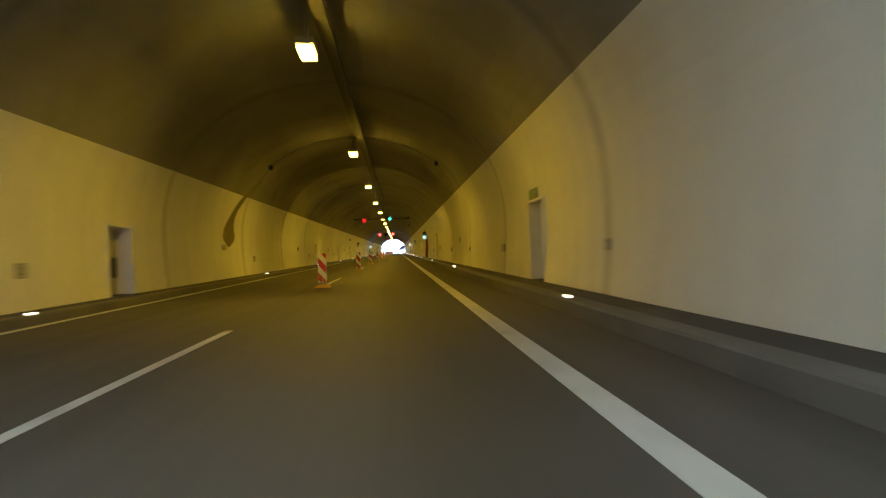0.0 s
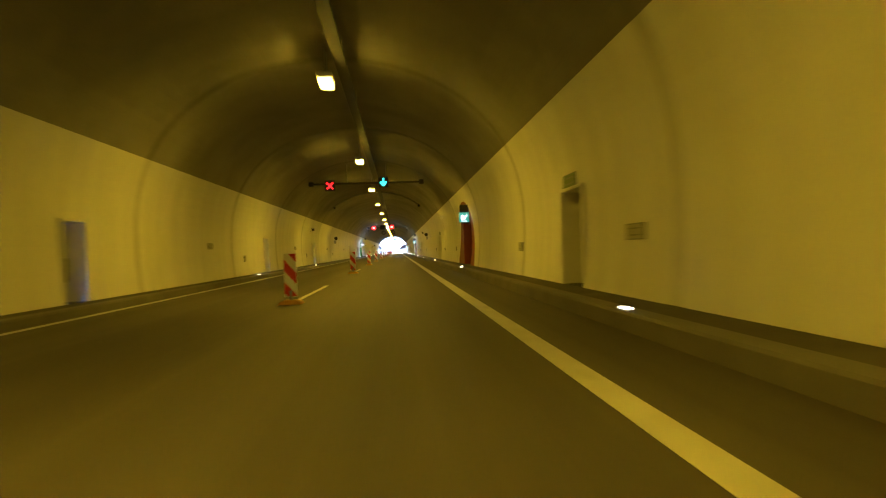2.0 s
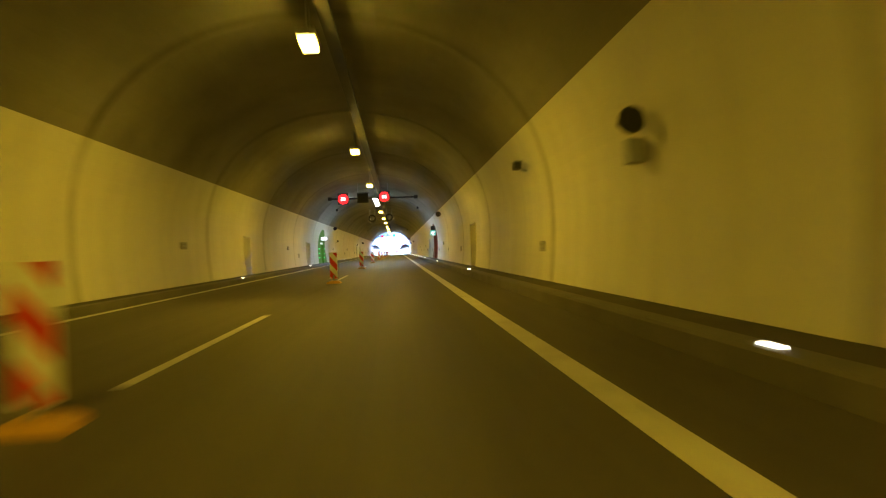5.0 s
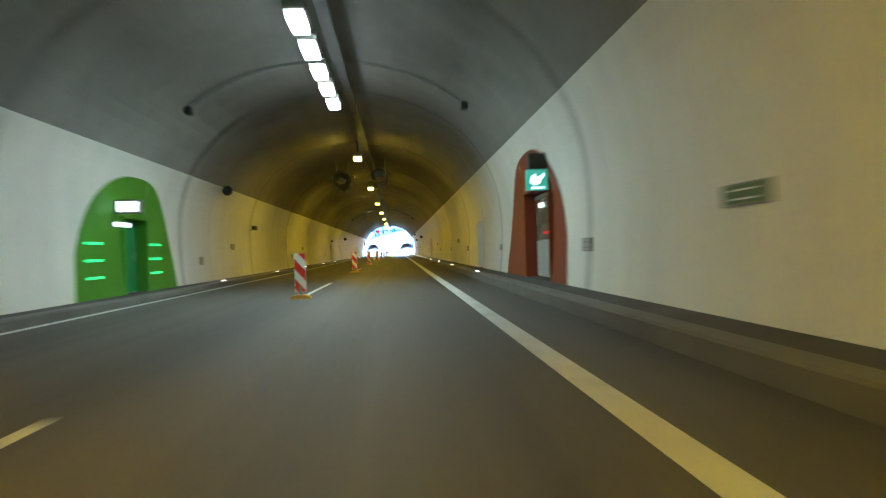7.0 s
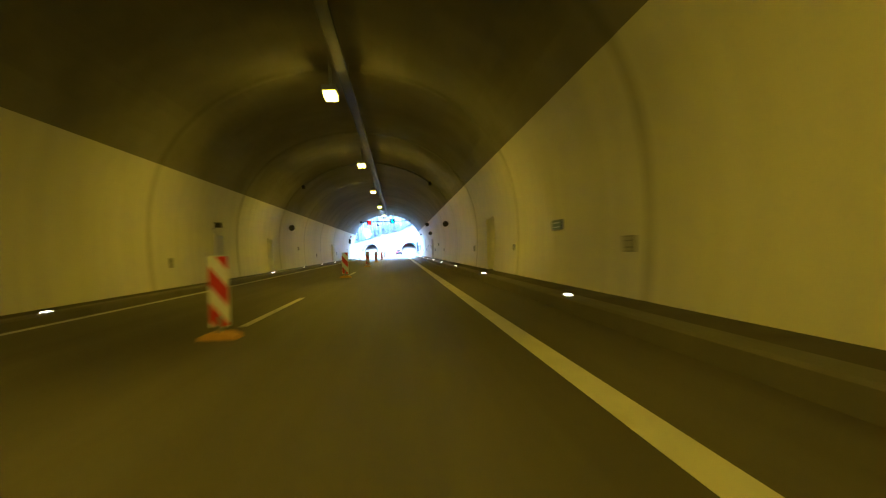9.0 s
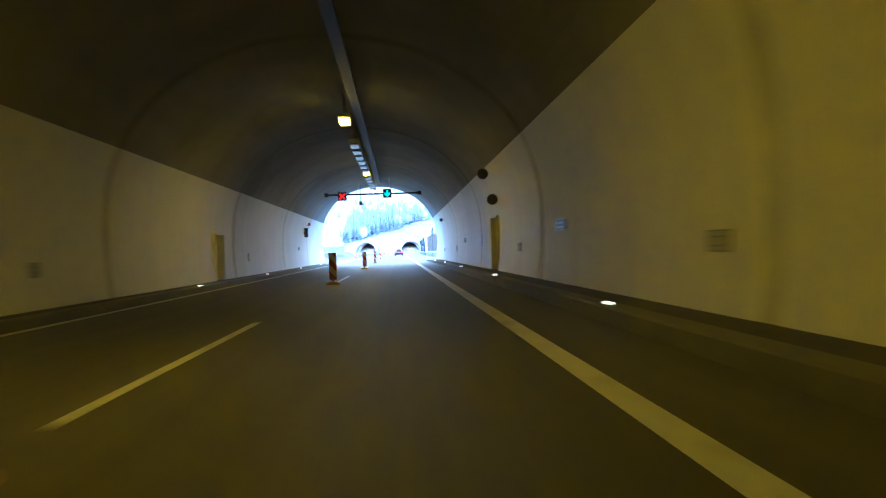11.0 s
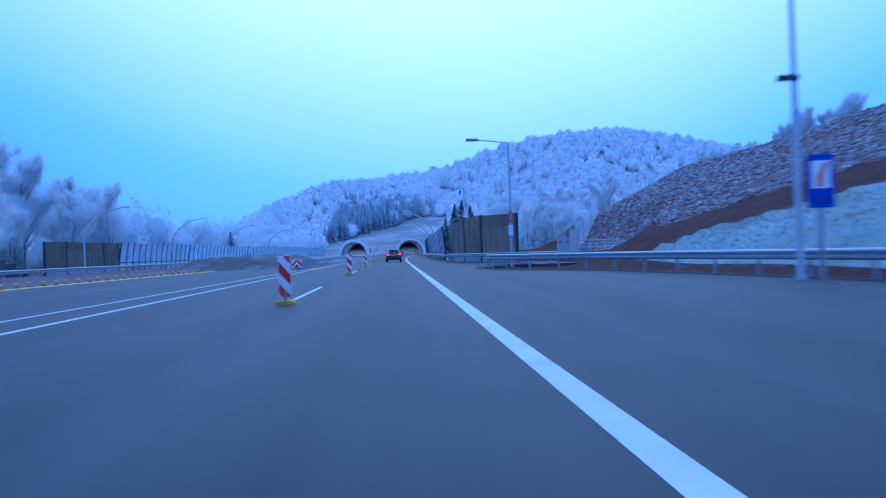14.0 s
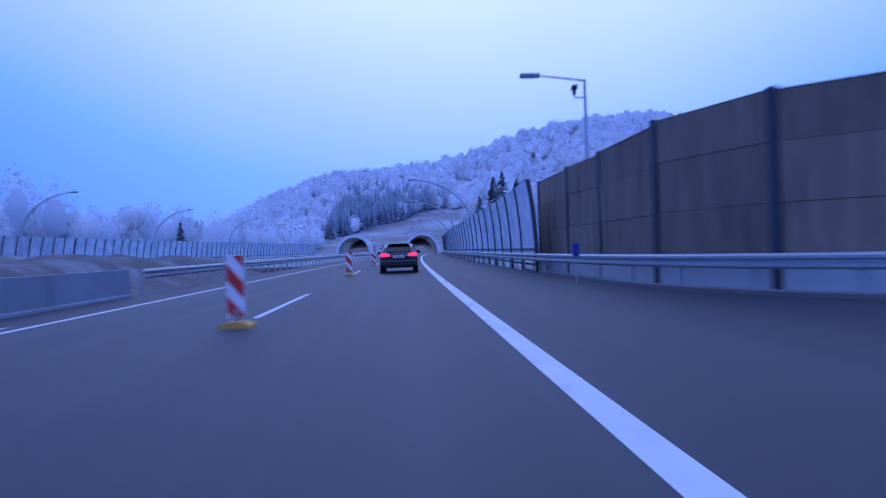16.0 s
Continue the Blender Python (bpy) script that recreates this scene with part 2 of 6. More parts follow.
# Tan base colour stands for the lit opposite wall mirrored in the panes.
M_BOOTH_GLASS = material("booth_glass_wall_tint", (0.17, 0.155, 0.11), 0.14, vary=0.2, scale=2, fine=20, bump=0.0)
M_PLATE = material("grey_plate", (0.40, 0.395, 0.37), 0.55, vary=0.15, scale=3, fine=40, bump=0.05)
M_PLATE_INK = material("dark_plate_print", (0.22, 0.22, 0.21), 0.6, vary=0.1, scale=4, fine=40, bump=0.0)
M_BLUE_BAR = material("blue_sheet_print", (0.03, 0.04, 0.26), 0.4, vary=0.08, scale=5, fine=50, bump=0.0)
M_CABINET = material("grey_green_cabinet", (0.16, 0.20, 0.20), 0.5, vary=0.12, scale=2, fine=40, bump=0.05, streak=0.1)
M_CABINET_PALE = material("pale_cabinet", (0.42, 0.45, 0.47), 0.5, vary=0.1, scale=2, fine=40, bump=0.05, streak=0.1)
M_BARRIER = material("barrier_concrete", (0.30, 0.32, 0.34), 0.85, vary=0.18, scale=1.2, fine=30, bump=0.25, streak=0.12)
M_HEAP = material("frosty_earth_heap", (0.115, 0.10, 0.092), 0.95, vary=0.35, scale=1.0, fine=12, bump=0.6, second=(0.20, 0.20, 0.205), mask=(0.48, 0.66))
M_ORANGE = material("orange_plastic", (0.75, 0.13, 0.02), 0.45, vary=0.1, scale=5, fine=40, bump=0.0, local=True)
M_DARK_CONCRETE = material("dark_concrete", (0.09, 0.09, 0.095), 0.9, vary=0.2, scale=1, fine=25, bump=0.25)
M_SLAB = material("pale_slab", (0.45, 0.47, 0.48), 0.9, vary=0.12, scale=0.6, fine=20, bump=0.15)
# Frosted conifers, base colour lifted well above their own to stand for haze.
M_WOOD_HAZED = frosted(material("hazed_conifers", (0.50, 0.555, 0.59), 0.95, vary=0.15, scale=0.03, fine=0.5, bump=0.0, second=(0.62, 0.66, 0.69), mask=(0.45, 0.7)), 0.3, (0.46, 0.51, 0.57))
M_CUT = material("frosty_cut_slope", (0.27, 0.24, 0.225), 0.95, vary=0.25, scale=0.12, fine=1.5, bump=0.3, stretch=(0.4, 1, 2.5), second=(0.42, 0.42, 0.43), mask=(0.45, 0.65))
M_SODIUM_GLASS = glowing("lit_sodium_glass", (1.0, 0.66, 0.05), 85)
M_COLD_GLASS = glowing("lit_cold_glass", (0.9, 0.97, 1.0), 36)
M_OFF_GLASS = material("unlit_lamp_glass", (0.55, 0.57, 0.6), 0.2, vary=0.08, scale=8, fine=60, bump=0.0)
M_REFLECTOR = glowing("lit_kerb_marker", (1.0, 0.93, 0.72), 14)
M_RED_LED = glowing("red_led", (1.0, 0.012, 0.015), 5)
M_RED_DIM = glowing("dim_red_strip", (1.0, 0.02, 0.03), 0.28)
M_CYAN_LED = glowing("cyan_led", (0.04, 0.95, 0.88), 4.5)
M_GREEN_LED = glowing("green_led", (0.10, 1.0, 0.35), 1.6)
M_WHITE_LED = glowing("white_led", (0.85, 0.95, 1.0), 2.5)
M_TEAL_SIGN = glowing("lit_teal_sign", (0.10, 0.55, 0.45), 0.7)
M_GREEN_SIGN = material("faded_green_sheet", (0.10, 0.17, 0.07), 0.5, vary=0.2, scale=4, fine=40, bump=0.03)
M_BLUE_SIGN = material("blue_reflective_sheet", (0.02, 0.05, 0.42), 0.35, vary=0.08, scale=5, fine=50, bump=0.03)
M_CAR = material("black_car_paint", (0.012, 0.013, 0.016), 0.18, vary=0.1, scale=5, fine=50, bump=0.0, coat=0.6)
M_RUBBER = material("tyre_rubber", (0.02, 0.02, 0.02), 0.85, vary=0.2, scale=12, fine=60, bump=0.1)
M_CAR_GLASS = material("dark_car_glass", (0.01, 0.012, 0.014), 0.05, vary=0.05, scale=4, fine=20, bump=0.0)
M_TAIL = glowing("lit_tail_lamp", (1.0, 0.03, 0.09), 48)
M_LAMP_POST = material("pale_lamp_post", (0.50, 0.52, 0.55), 0.5, metal=0.15, vary=0.12, scale=4, fine=50, bump=0.05)


# ---- mesh tools ----
def finish(name, bm, mat, parent=None, label="", smooth=False):
    me = bpy.data.meshes.new(name)
    bmesh.ops.recalc_face_normals(bm, faces=bm.faces)
    bm.to_mesh(me)
    bm.free()
    for m in (mat if isinstance(mat, (list, tuple)) else (mat,)):
        me.materials.append(m)
    if smooth:
        me.polygons.foreach_set("use_smooth", [True] * len(me.polygons))
    ob = new(name, me)
    if parent:
        ob.parent = parent
    if label:
        ob["label"] = label
    return ob


def part(name, bm, mat, parent, label="", smooth=False):
    return finish(name, bm, mat, parent, label, smooth)


def empty(name, at, rz=0):
    ob = new(name)
    ob.empty_display_size = 0.3
    ob.matrix_world = pose(*at, 0, 0, rz)
    return ob


def box(bm, x0, x1, y0, y1, z0, z1, bevel=0.0, m=None, mi=0):
    r = bmesh.ops.create_cube(bm, size=1)["verts"]
    bmesh.ops.scale(bm, vec=(x1 - x0, y1 - y0, z1 - z0), verts=r)
    bmesh.ops.translate(bm, vec=((x0 + x1) / 2, (y0 + y1) / 2, (z0 + z1) / 2), verts=r)
    if bevel:
        es = list({e for v in r for e in v.link_edges})
        res = bmesh.ops.bevel(bm, geom=es, offset=bevel, segments=2, affect="EDGES", profile=0.7)
        r = list({v for f in res["faces"] for v in f.verts} | {v for v in r if v.is_valid})
    if m is not None:
        bmesh.ops.transform(bm, matrix=m, verts=r)
    if mi:
        for f in {f for v in r for f in v.link_faces}:
            f.material_index = mi
    return r


def rod(bm, a, b, r0, r1=None, sides=8, caps=True):
    a, b = Vector(a), Vector(b)
    r1 = r0 if r1 is None else r1
    q = (b - a).to_track_quat("Z", "Y").to_matrix().to_4x4()
    v = bmesh.ops.create_cone(bm, cap_ends=caps, segments=sides, radius1=r0, radius2=r1, depth=(b - a).length)["verts"]
    bmesh.ops.transform(bm, matrix=Matrix.Translation((a + b) / 2) @ q, verts=v)
    return v


def pipe(bm, pts, r, sides=8):
    """A tube along a line of points; r is one radius or one for each point."""
    rs = r if isinstance(r, (list, tuple)) else [r] * len(pts)
    pts = [Vector(p) for p in pts]
    rings = []
    for i, p in enumerate(pts):
        d = (pts[min(i + 1, len(pts) - 1)] - pts[max(i - 1, 0)]).normalized()
        up = Vector((0, 0, 1)) if abs(d.z) < 0.95 else Vector((0, 1, 0))
        s = d.cross(up).normalized()
        u = s.cross(d)
        rings.append([bm.verts.new(p + rs[i] * (math.cos(2 * math.pi * k / sides) * s + math.sin(2 * math.pi * k / sides) * u)) for k in range(sides)])
    for a, b in zip(rings, rings[1:]):
        for k in range(sides):
            bm.faces.new((a[k], a[(k + 1) % sides], b[(k + 1) % sides], b[k]))
    bm.faces.new(rings[0])
    bm.faces.new(rings[-1][::-1])


def sweep(bm, profile, path, closed=False, mi=0):
    """A profile (pairs: sideways to the right of the way, up) carried along points of the plan."""
    rows = []
    for i, p in enumerate(path):
        a, b = Vector(path[max(i - 1, 0)]), Vector(path[min(i + 1, len(path) - 1)])
        d = (b - a).normalized()
        s = Vector((d.y, -d.x, 0)).normalized()
        rows.append([bm.verts.new(Vector(p) + u * s + Vector((0, 0, w))) for u, w in profile])
    n = len(profile)
    for a, b in zip(rows, rows[1:]):
        for k in range(n if closed else n - 1):
            f = bm.faces.new((a[k], a[(k + 1) % n], b[(k + 1) % n], b[k]))
            f.material_index = mi
    if closed:
        bm.faces.new(rows[0])
        bm.faces.new(rows[-1][::-1])


def prism(bm, pts, axis, a, b):
    """A flat outline drawn out from a to b along axis 0, 1 or 2; its points are in the other two axes, in order."""
    def at(p, v):
        q = list(p)
        q.insert(axis, v)
        return q
    lo, hi = [bm.verts.new(at(p, a)) for p in pts], [bm.verts.new(at(p, b)) for p in pts]
    n = len(pts)
    for k in range(n):
        bm.faces.new((lo[k], lo[(k + 1) % n], hi[(k + 1) % n], hi[k]))
    bm.faces.new(lo[::-1])
    bm.faces.new(hi)


def bm_new():
    return bmesh.new()


def structure(ob, label, category):
    return tagged(ob, label, category, kind="structure")


# ---- the tube: walls, vault, kerbs, walkways ----
Y0, Y1 = -45.0, 306.5
MID_Z, RISE, WIDE, BULGE = 1.7, 4.93, 5.5, 2.35      # the widest height, the vault's rise over it, the half width there, the fullness of the arch


def wall_half(z):
    """Half width of the tube at a height."""
    if z < MID_Z:
        return WIDE - 0.048 * (z - MID_Z) ** 2
    return WIDE * math.sqrt(max(0.0, 1 - ((z - MID_Z) / RISE) ** BULGE))


def arch(u):
    """A point of the upper tube for the angle u: half width and height."""
    return WIDE * math.cos(u), MID_Z + RISE * math.sin(u) ** (2 / BULGE)


def tube_end(z):
    return Y1 - 0.2 * max(0.0, z) - 0.15 * max(0.0, z) ** 2


JOINT = 10.37                   # length of one concrete ring
joints = [31.57 + JOINT * k for k in range(-7, 23)] + [272.0, 284.2, 294.8]
# openings in the walls: first and last y, top
DOORS_RIGHT = [(y - 0.6, y + 0.9, 2.22) for y in (15.9, 57.1, 98.7, 140.4, 181.9, 223.6, 267.5)]
DOORS_LEFT = [(y + 0.6 - w, y + 0.6 + w, 1.98) for y, w in ((17.1, 0.7), (58.4, 0.5), (79.6, 0.5), (99.9, 0.5), (141.0, 0.5), (162.2, 0.9), (224.8, 0.5), (235.2, 0.5), (269.0, 0.6))]
CALL_POINTS = [(76.0, 78.8, 2.5), (169.3, 172.1, 2.5)]
EXIT_DOOR = (172.1, 173.6, 2.2)


def ring_skin(name, pts, mat, label, cat, holes=(), depth=0.55):
    """One skin of the tube: inner outline pts (x, z), shallow joints between the rings, openings, outer face, slanted end."""
    bm = bm_new()
    st = [(Y0, 0)] + [(296.0, 0)]
    for j in joints:
        st += [(j - 0.26, 0), (j - 0.20, 1), (j + 0.20, 1), (j + 0.26, 0)]
    for a, b, _ in holes:
        st += [(a, 0), (b, 0)]
    st.sort()
    rows = []
    for y, g in st:
        row = []
        for x, z in pts:
            d = Vector((x - CX, z - 1.5)).normalized() * (0.02 * g)
            row.append(bm.verts.new((x + d.x, y, z + d.y)))
        rows.append(row)
    rows.append([bm.verts.new((x, tube_end(z), z)) for x, z in pts])
    out = []
    for x, z in pts:
        d = Vector((x - CX, z - 1.5)).normalized() * depth
        out.append((x + d.x, z + d.y))
    rows.append([bm.verts.new((x, tube_end(z) + 0.05, z)) for x, z in out])
    rows.append([bm.verts.new((x, Y0, z)) for x, z in out])
    ys = [y for y, _ in st]
    for i, (a, b) in enumerate(zip(rows, rows[1:])):
        for k in range(len(pts) - 1):
            if i < len(st) - 1:
                ym, zm = (ys[i] + ys[i + 1]) / 2, (pts[k][1] + pts[k + 1][1]) / 2
                if any(p < ym < q and zm < t for p, q, t in holes):
                    continue
            f = bm.faces.new((a[k], a[k + 1], b[k + 1], b[k]))
            if i < len(st) - 1 and st[i][1] and st[i + 1][1]:
                f.material_index = 1
    return structure(finish(name, bm, mat), label, cat)


ZL, ZR = 3.87, 4.04             # top of the white paint
left_z = [0, 0.3, 0.8, 1.4, 1.98, 2.2, 2.5, 2.8, 3.1, 3.4, 3.65, ZL]
right_z = [0, 0.3, 0.8, 1.4, 1.8, 2.22, 2.5, 2.8, 3.1, 3.4, 3.7, ZR]
left_pts = [(CX - wall_half(z), z) for z in left_z]
right_pts = [(CX + wall_half(z), z) for z in right_z]
ring_skin("wall_left", left_pts, (M_WALL, M_JOINT), "white painted concrete tunnel wall with ring joints", "wall", DOORS_LEFT + [EXIT_DOOR])
ring_skin("wall_right", right_pts, (M_WALL, M_JOINT), "white painted concrete tunnel wall with ring joints", "wall", DOORS_RIGHT + CALL_POINTS)
u_left, u_right = (math.acos(wall_half(z) / WIDE) for z in (ZL, ZR))
vault_pts = [(CX - wall_half(ZL), ZL + 0.003)]
for k in range(1, 32):
    w, z = arch(u_left + (math.pi - u_left - u_right) * k / 32)
    vault_pts.append((CX - w, z))
vault_pts.append((CX + wall_half(ZR), ZR + 0.003))
ring_skin("ceiling", vault_pts, (M_VAULT, M_VAULT_JOINT), "bare grey concrete tunnel vault", "ceiling")

# Never in view: this added wall shuts the open tube against outside light.
bm = bm_new()
box(bm, CX - 6.0, CX + 6.0, Y0 - 0.3, Y0, -0.3, 7.2)
structure(finish("wall_back", bm, M_VAULT), "unseen plain end wall added to close the tunnel", "wall")


def bend(y):
    """The carriageway drifts to the right towards the next tunnel."""
    return max(0.0, y - 370.0) ** 2 / 4750.0


# road: inside the tube and out into the valley
KL, KR = -6.38, 2.66            # kerb faces


def slab(name, outline, mat, label):
    bm = bm_new()
    f = bm.faces.new([bm.verts.new((x, y, 0)) for x, y in outline])
    r = bmesh.ops.extrude_face_region(bm, geom=[f])
    bmesh.ops.translate(bm, vec=(0, 0, -0.25), verts=[v for v in r["geom"] if isinstance(v, bmesh.types.BMVert)])
    bmesh.ops.triangulate(bm, faces=[q for q in bm.faces if len(q.verts) > 4])
    return structure(finish(name, bm, mat), label, "road")


slab("road_tunnel", [(-6.6, Y0), (2.9, Y0), (2.9, 305.99), (-6.6, 305.99)], M_ROAD_IN, "brownish grey tunnel carriageway with wheel tracks")
right_side = [(5.5 + bend(y), y) for y in range(380, 621, 12)]
left_side = [(-8.6 + bend(y), y) for y in range(620, 375, -12)]
slab("road", [(-6.6, 306), (2.9, 306), (9.0, 312.0), (12.2, 319), (11.0, 328), (9.3, 336.5), (7.4, 341), (5.2, 344.5), (5.2, 347.5), (8, 352), (26, 349), (26, 357), (12, 359), (7.2, 363.5), (5.6, 368)]
     + right_side + left_side + [(-8.6, 364), (-15.4, 372), (-21, 372), (-26, 344), (-20.5, 333), (-15.8, 329.4), (-12.0, 318.2), (-9.8, 311.4), (-7.4, 307.2)], M_ASPHALT, "dark grey asphalt carriageway with faint wheel tracks")

def smooth(a, b, v):
    t = min(1.0, max(0.0, (v - a) / (b - a)))
    return t * t * (3 - 2 * t)


def ramp(bm, side):
    """Lowers the end of the right kerb and walkway towards the open road."""
    for v in bm.verts:
        if side == "right" and v.co.y > 300 and v.co.z > 0:
            v.co.z *= 1 - 0.055 * (v.co.y - 300)


for side, k, w, zt in (("left", KL, CX - wall_half(0.17) - 0.02, 0.17), ("right", KR, CX + wall_half(0.24) + 0.02, 0.235)):
    s = -1 if side == "left" else 1
    yend = 305.0 if side == "left" else 308.0
    bm = bm_new()
    y = Y0
    prof = [(k, -0.1), (k, zt - 0.03), (k + s * 0.03, zt), (k + s * 0.30, zt), (k + s * 0.30, -0.1)]
    while y < yend:
        e = min(y + 3.0, yend)
        prism(bm, prof, 1, y, e - 0.012)
        y = e
    ramp(bm, side)
    structure(finish("kerb_" + side, bm, M_KERB), "pale concrete kerb along the tunnel road", "kerb")
    bm = bm_new()
    x0, x1 = sorted((k + s * 0.302, w))
    box(bm, x0, x1, Y0, 300.0, -0.1, zt - 0.012, 0.0)
    box(bm, x0, x1, 300.0, yend, -0.1, zt - 0.012, 0.0)
    ramp(bm, side)
    structure(finish("pavement_" + side, bm, M_WALK), "dark dusty concrete service walkway", "pavement")


# soot streak that rises from the left wall onto the vault
bm = bm_new()
rows = []
for i in range(25):
    u = i / 24
    z = 1.5 + 3.2 * u
    half = (0.95 * math.sin(min(1.0, u / 0.14) * math.pi / 2) * (1 - 0.62 * smooth(0.14, 0.5, u)) * (1 - 0.55 * smooth(0.6, 1.0, u))) + 0.03
    y = 29.0 + 2.9 * max(0.0, u - 0.25) ** 1.25 / 0.7 + 0.05 * math.sin(9 * u)
    x = CX - wall_half(z) + 0.008
    rows.append([bm.verts.new((x, y + half * f, z)) for f in (-1, -0.5, 0, 0.5, 1)])
for a, b in zip(rows, rows[1:]):
    for i in range(4):
        bm.faces.new((a[i], b[i], b[i + 1], a[i + 1]))
structure(finish("soot_stain", bm, M_SOOT), "dark soot smear rising up the painted wall", "stain")


# ---- the valley outside: one sheet of ground to the horizon ----
CREST = [(-420, 4), (-260, 7), (-150, 7), (-124, 13), (-91, 36), (-57, 47), (0, 58), (44, 67), (87, 79), (130, 88), (174, 89), (241, 74), (300, 60), (420, 66), (700, 90)]


def crest(x):
    for (xa, za), (xb, zb) in zip(CREST, CREST[1:]):
        if x <= xb:
            t = max(0.0, (x - xa) / (xb - xa))
            return za + (zb - za) * t
    return CREST[-1][1]


def bank(x, y):
    """The cut slope beside the exit."""
    foot = 13.0 + 3.0 * smooth(350, 355, y) * (1 - smooth(367, 374, y))
    up = max(0.0, min(8.8 - 0.5 * smooth(345, 365, y), 0.46 * (x - 13.0))) * smooth(foot - 0.5, foot + 5.0 * smooth(345, 352, y) + 0.5, x) if x > 13 else 0.0
    return up * (1 - smooth(372, 390, y - 0.35 * (x - 20)))


def land(x, y):
    z = -0.12
    if x > 5.5:
        z += 0.9 * smooth(11.5, 15, x) * (1 - smooth(395, 420, y)) * smooth(300, 306, y)
    z += bank(x, y)
    h = crest(x * 800.0 / max(600.0, y) if y > 500 else x) * smooth(574, 800, y + 0.10 * abs(x))
    z += 0.87 * h * (1 - 0.45 * smooth(830, 1400, y))
    z += 12.0 * smooth(22, 95, x) * smooth(398, 480, y) * (1 - 0.75 * smooth(560, 660, y))
    z += -3.0 * smooth(44, 90, -x) * (1 - smooth(560, 640, y)) + 5 * smooth(150, 400, -x)
    if y < 305:
        z += 14 * smooth(6.2, 22, abs(x - CX)) * smooth(2, 40, 305 - y)
    if abs(x) > 8 and y < 570:
        flat = smooth(-31, -27, x) * (1 - smooth(10, 14, x)) * smooth(300, 306, y)
        z += 0.16 * noise.noise((x * 0.13, y * 0.13, 0.3)) * (1 - flat) - 0.1 * flat
    if y > 575:
        z += 5.0 * noise.noise((x * 0.012, y * 0.012, 2.0)) * smooth(575, 700, y)
    return z


def in_clearing(x, y):
    """The bare cut above the portals."""
    return -33 < x < 42 and y < 632 + min(40.0, 0.75 * max(0.0, x + 30)) + 7 * noise.noise((x * 0.05, 1.0, 0)) - 0.9 * max(0, x - 20)


def slope_kind(x, y):
    """On the cut: frosty grass at the foot, a bare brown band above it, rubble at the top."""
    w = 0.22 * noise.noise((x * 0.5, y * 0.5, 4))
    if x > 15.2 + 0.42 * (348 - y) + w and x > 13.9 + 2.4 * smooth(338, 348, y):
        return "rubble"
    return "earth" if x > 13.9 + 0.45 * (341.3 - y) + w else "grass"


def axis(parts):
    out = []
    for a, b, n in parts:
        out += [a + (b - a) * k / n for k in range(n)]
    return out + [parts[-1][1]]


gx = axis([(-3000, -700, 8), (-700, -200, 16), (-200, -60, 20), (-60, 8, 40), (8, 44, 72), (44, 60, 9), (60, 320, 40), (320, 800, 16), (800, 3000, 8)])
gy = axis([(-2500, -100, 8), (-100, 296, 10), (296, 386, 112), (386, 420, 14), (420, 580, 32), (580, 700, 40), (700, 860, 26), (860, 1500, 16), (1500, 4000, 8)])
bm = bm_new()
grid = [[bm.verts.new((x, y, land(x, y))) for x in gx] for y in gy]
for j in range(len(gy) - 1):
    for i in range(len(gx) - 1):
        xm, ym = (gx[i] + gx[i + 1]) / 2, (gy[j] + gy[j + 1]) / 2
        if ym < 306 and abs(xm - CX) < 5.0:
            continue
        f = bm.faces.new((grid[j][i], grid[j][i + 1], grid[j + 1][i + 1], grid[j + 1][i]))
        if ym > 640 and not in_clearing(xm, ym) or xm > 30 and ym > 430 and not in_clearing(xm, ym):
            f.material_index = 1
        elif 574 < ym and in_clearing(xm, ym):
            f.material_index = 3
        elif 12 < xm < 42 and 306 < ym < 384 and not (ym < 346 and xm < 13):
            f.material_index = {"rubble": 4, "earth": 2, "grass": 0}[slope_kind(xm, ym)]
        elif -46 < xm < -17 and 336 < ym < 425:
            f.material_index = 4
        elif 3.5 < xm < 12.9 and 312 < ym < 362 or -24 < xm < -9 and 360 < ym < 420:
            f.material_index = 2
structure(finish("ground", bm, (M_FROST_GRASS, M_HILL, M_EARTH, M_CUT, M_FROST_EARTH), smooth=True), "frosty winter ground rising to a wooded hill", "ground")


# ---- road markings, 4 mm proud of the asphalt ----
def stripe(name, pts, width, mat, label):
    bm = bm_new()
    sweep(bm, [(-width / 2, 0.0), (-width / 2, 0.004), (width / 2, 0.004), (width / 2, 0.0)], [(x, y, 0.0005) for x, y in pts])
    return structure(finish(name, bm, mat), label, "road marking")


def long_line(x, a, b, step=6.0):
    n = max(1, int((b - a) / step))
    return [(x, a + (b - a) * k / n) for k in range(n + 1)]


stripe("edge_line_right", [(x + bend(y), y) for x, y in long_line(1.43, Y0, 610)], 0.25, M_LANE_PAINT, "solid white edge line on asphalt")
stripe("edge_line_left", [(x + bend(y), y) for x, y in long_line(-6.16, Y0, 610)], 0.15, M_LANE_PAINT, "solid white edge line on asphalt")
stripe("edge_line_outer", [(-7.6, 318), (-7.35, 340), (-7.0, 356), (-6.6, 364)], 0.12, M_LANE_PAINT, "thin white line joining the edge line")
stripe("yellow_line", [(-18.3, 330.4), (-17.7, 339), (-16.8, 353), (-15.85, 367)], 0.9, M_YELLOW_PAINT, "yellow temporary line on asphalt")
XD = -2.43


def dash_y(n):
    """Far end of the nth lane dash."""
    return 9.6 + 18.66 * n if n <= 11 else 214.9 + 19.4 * (n - 11)


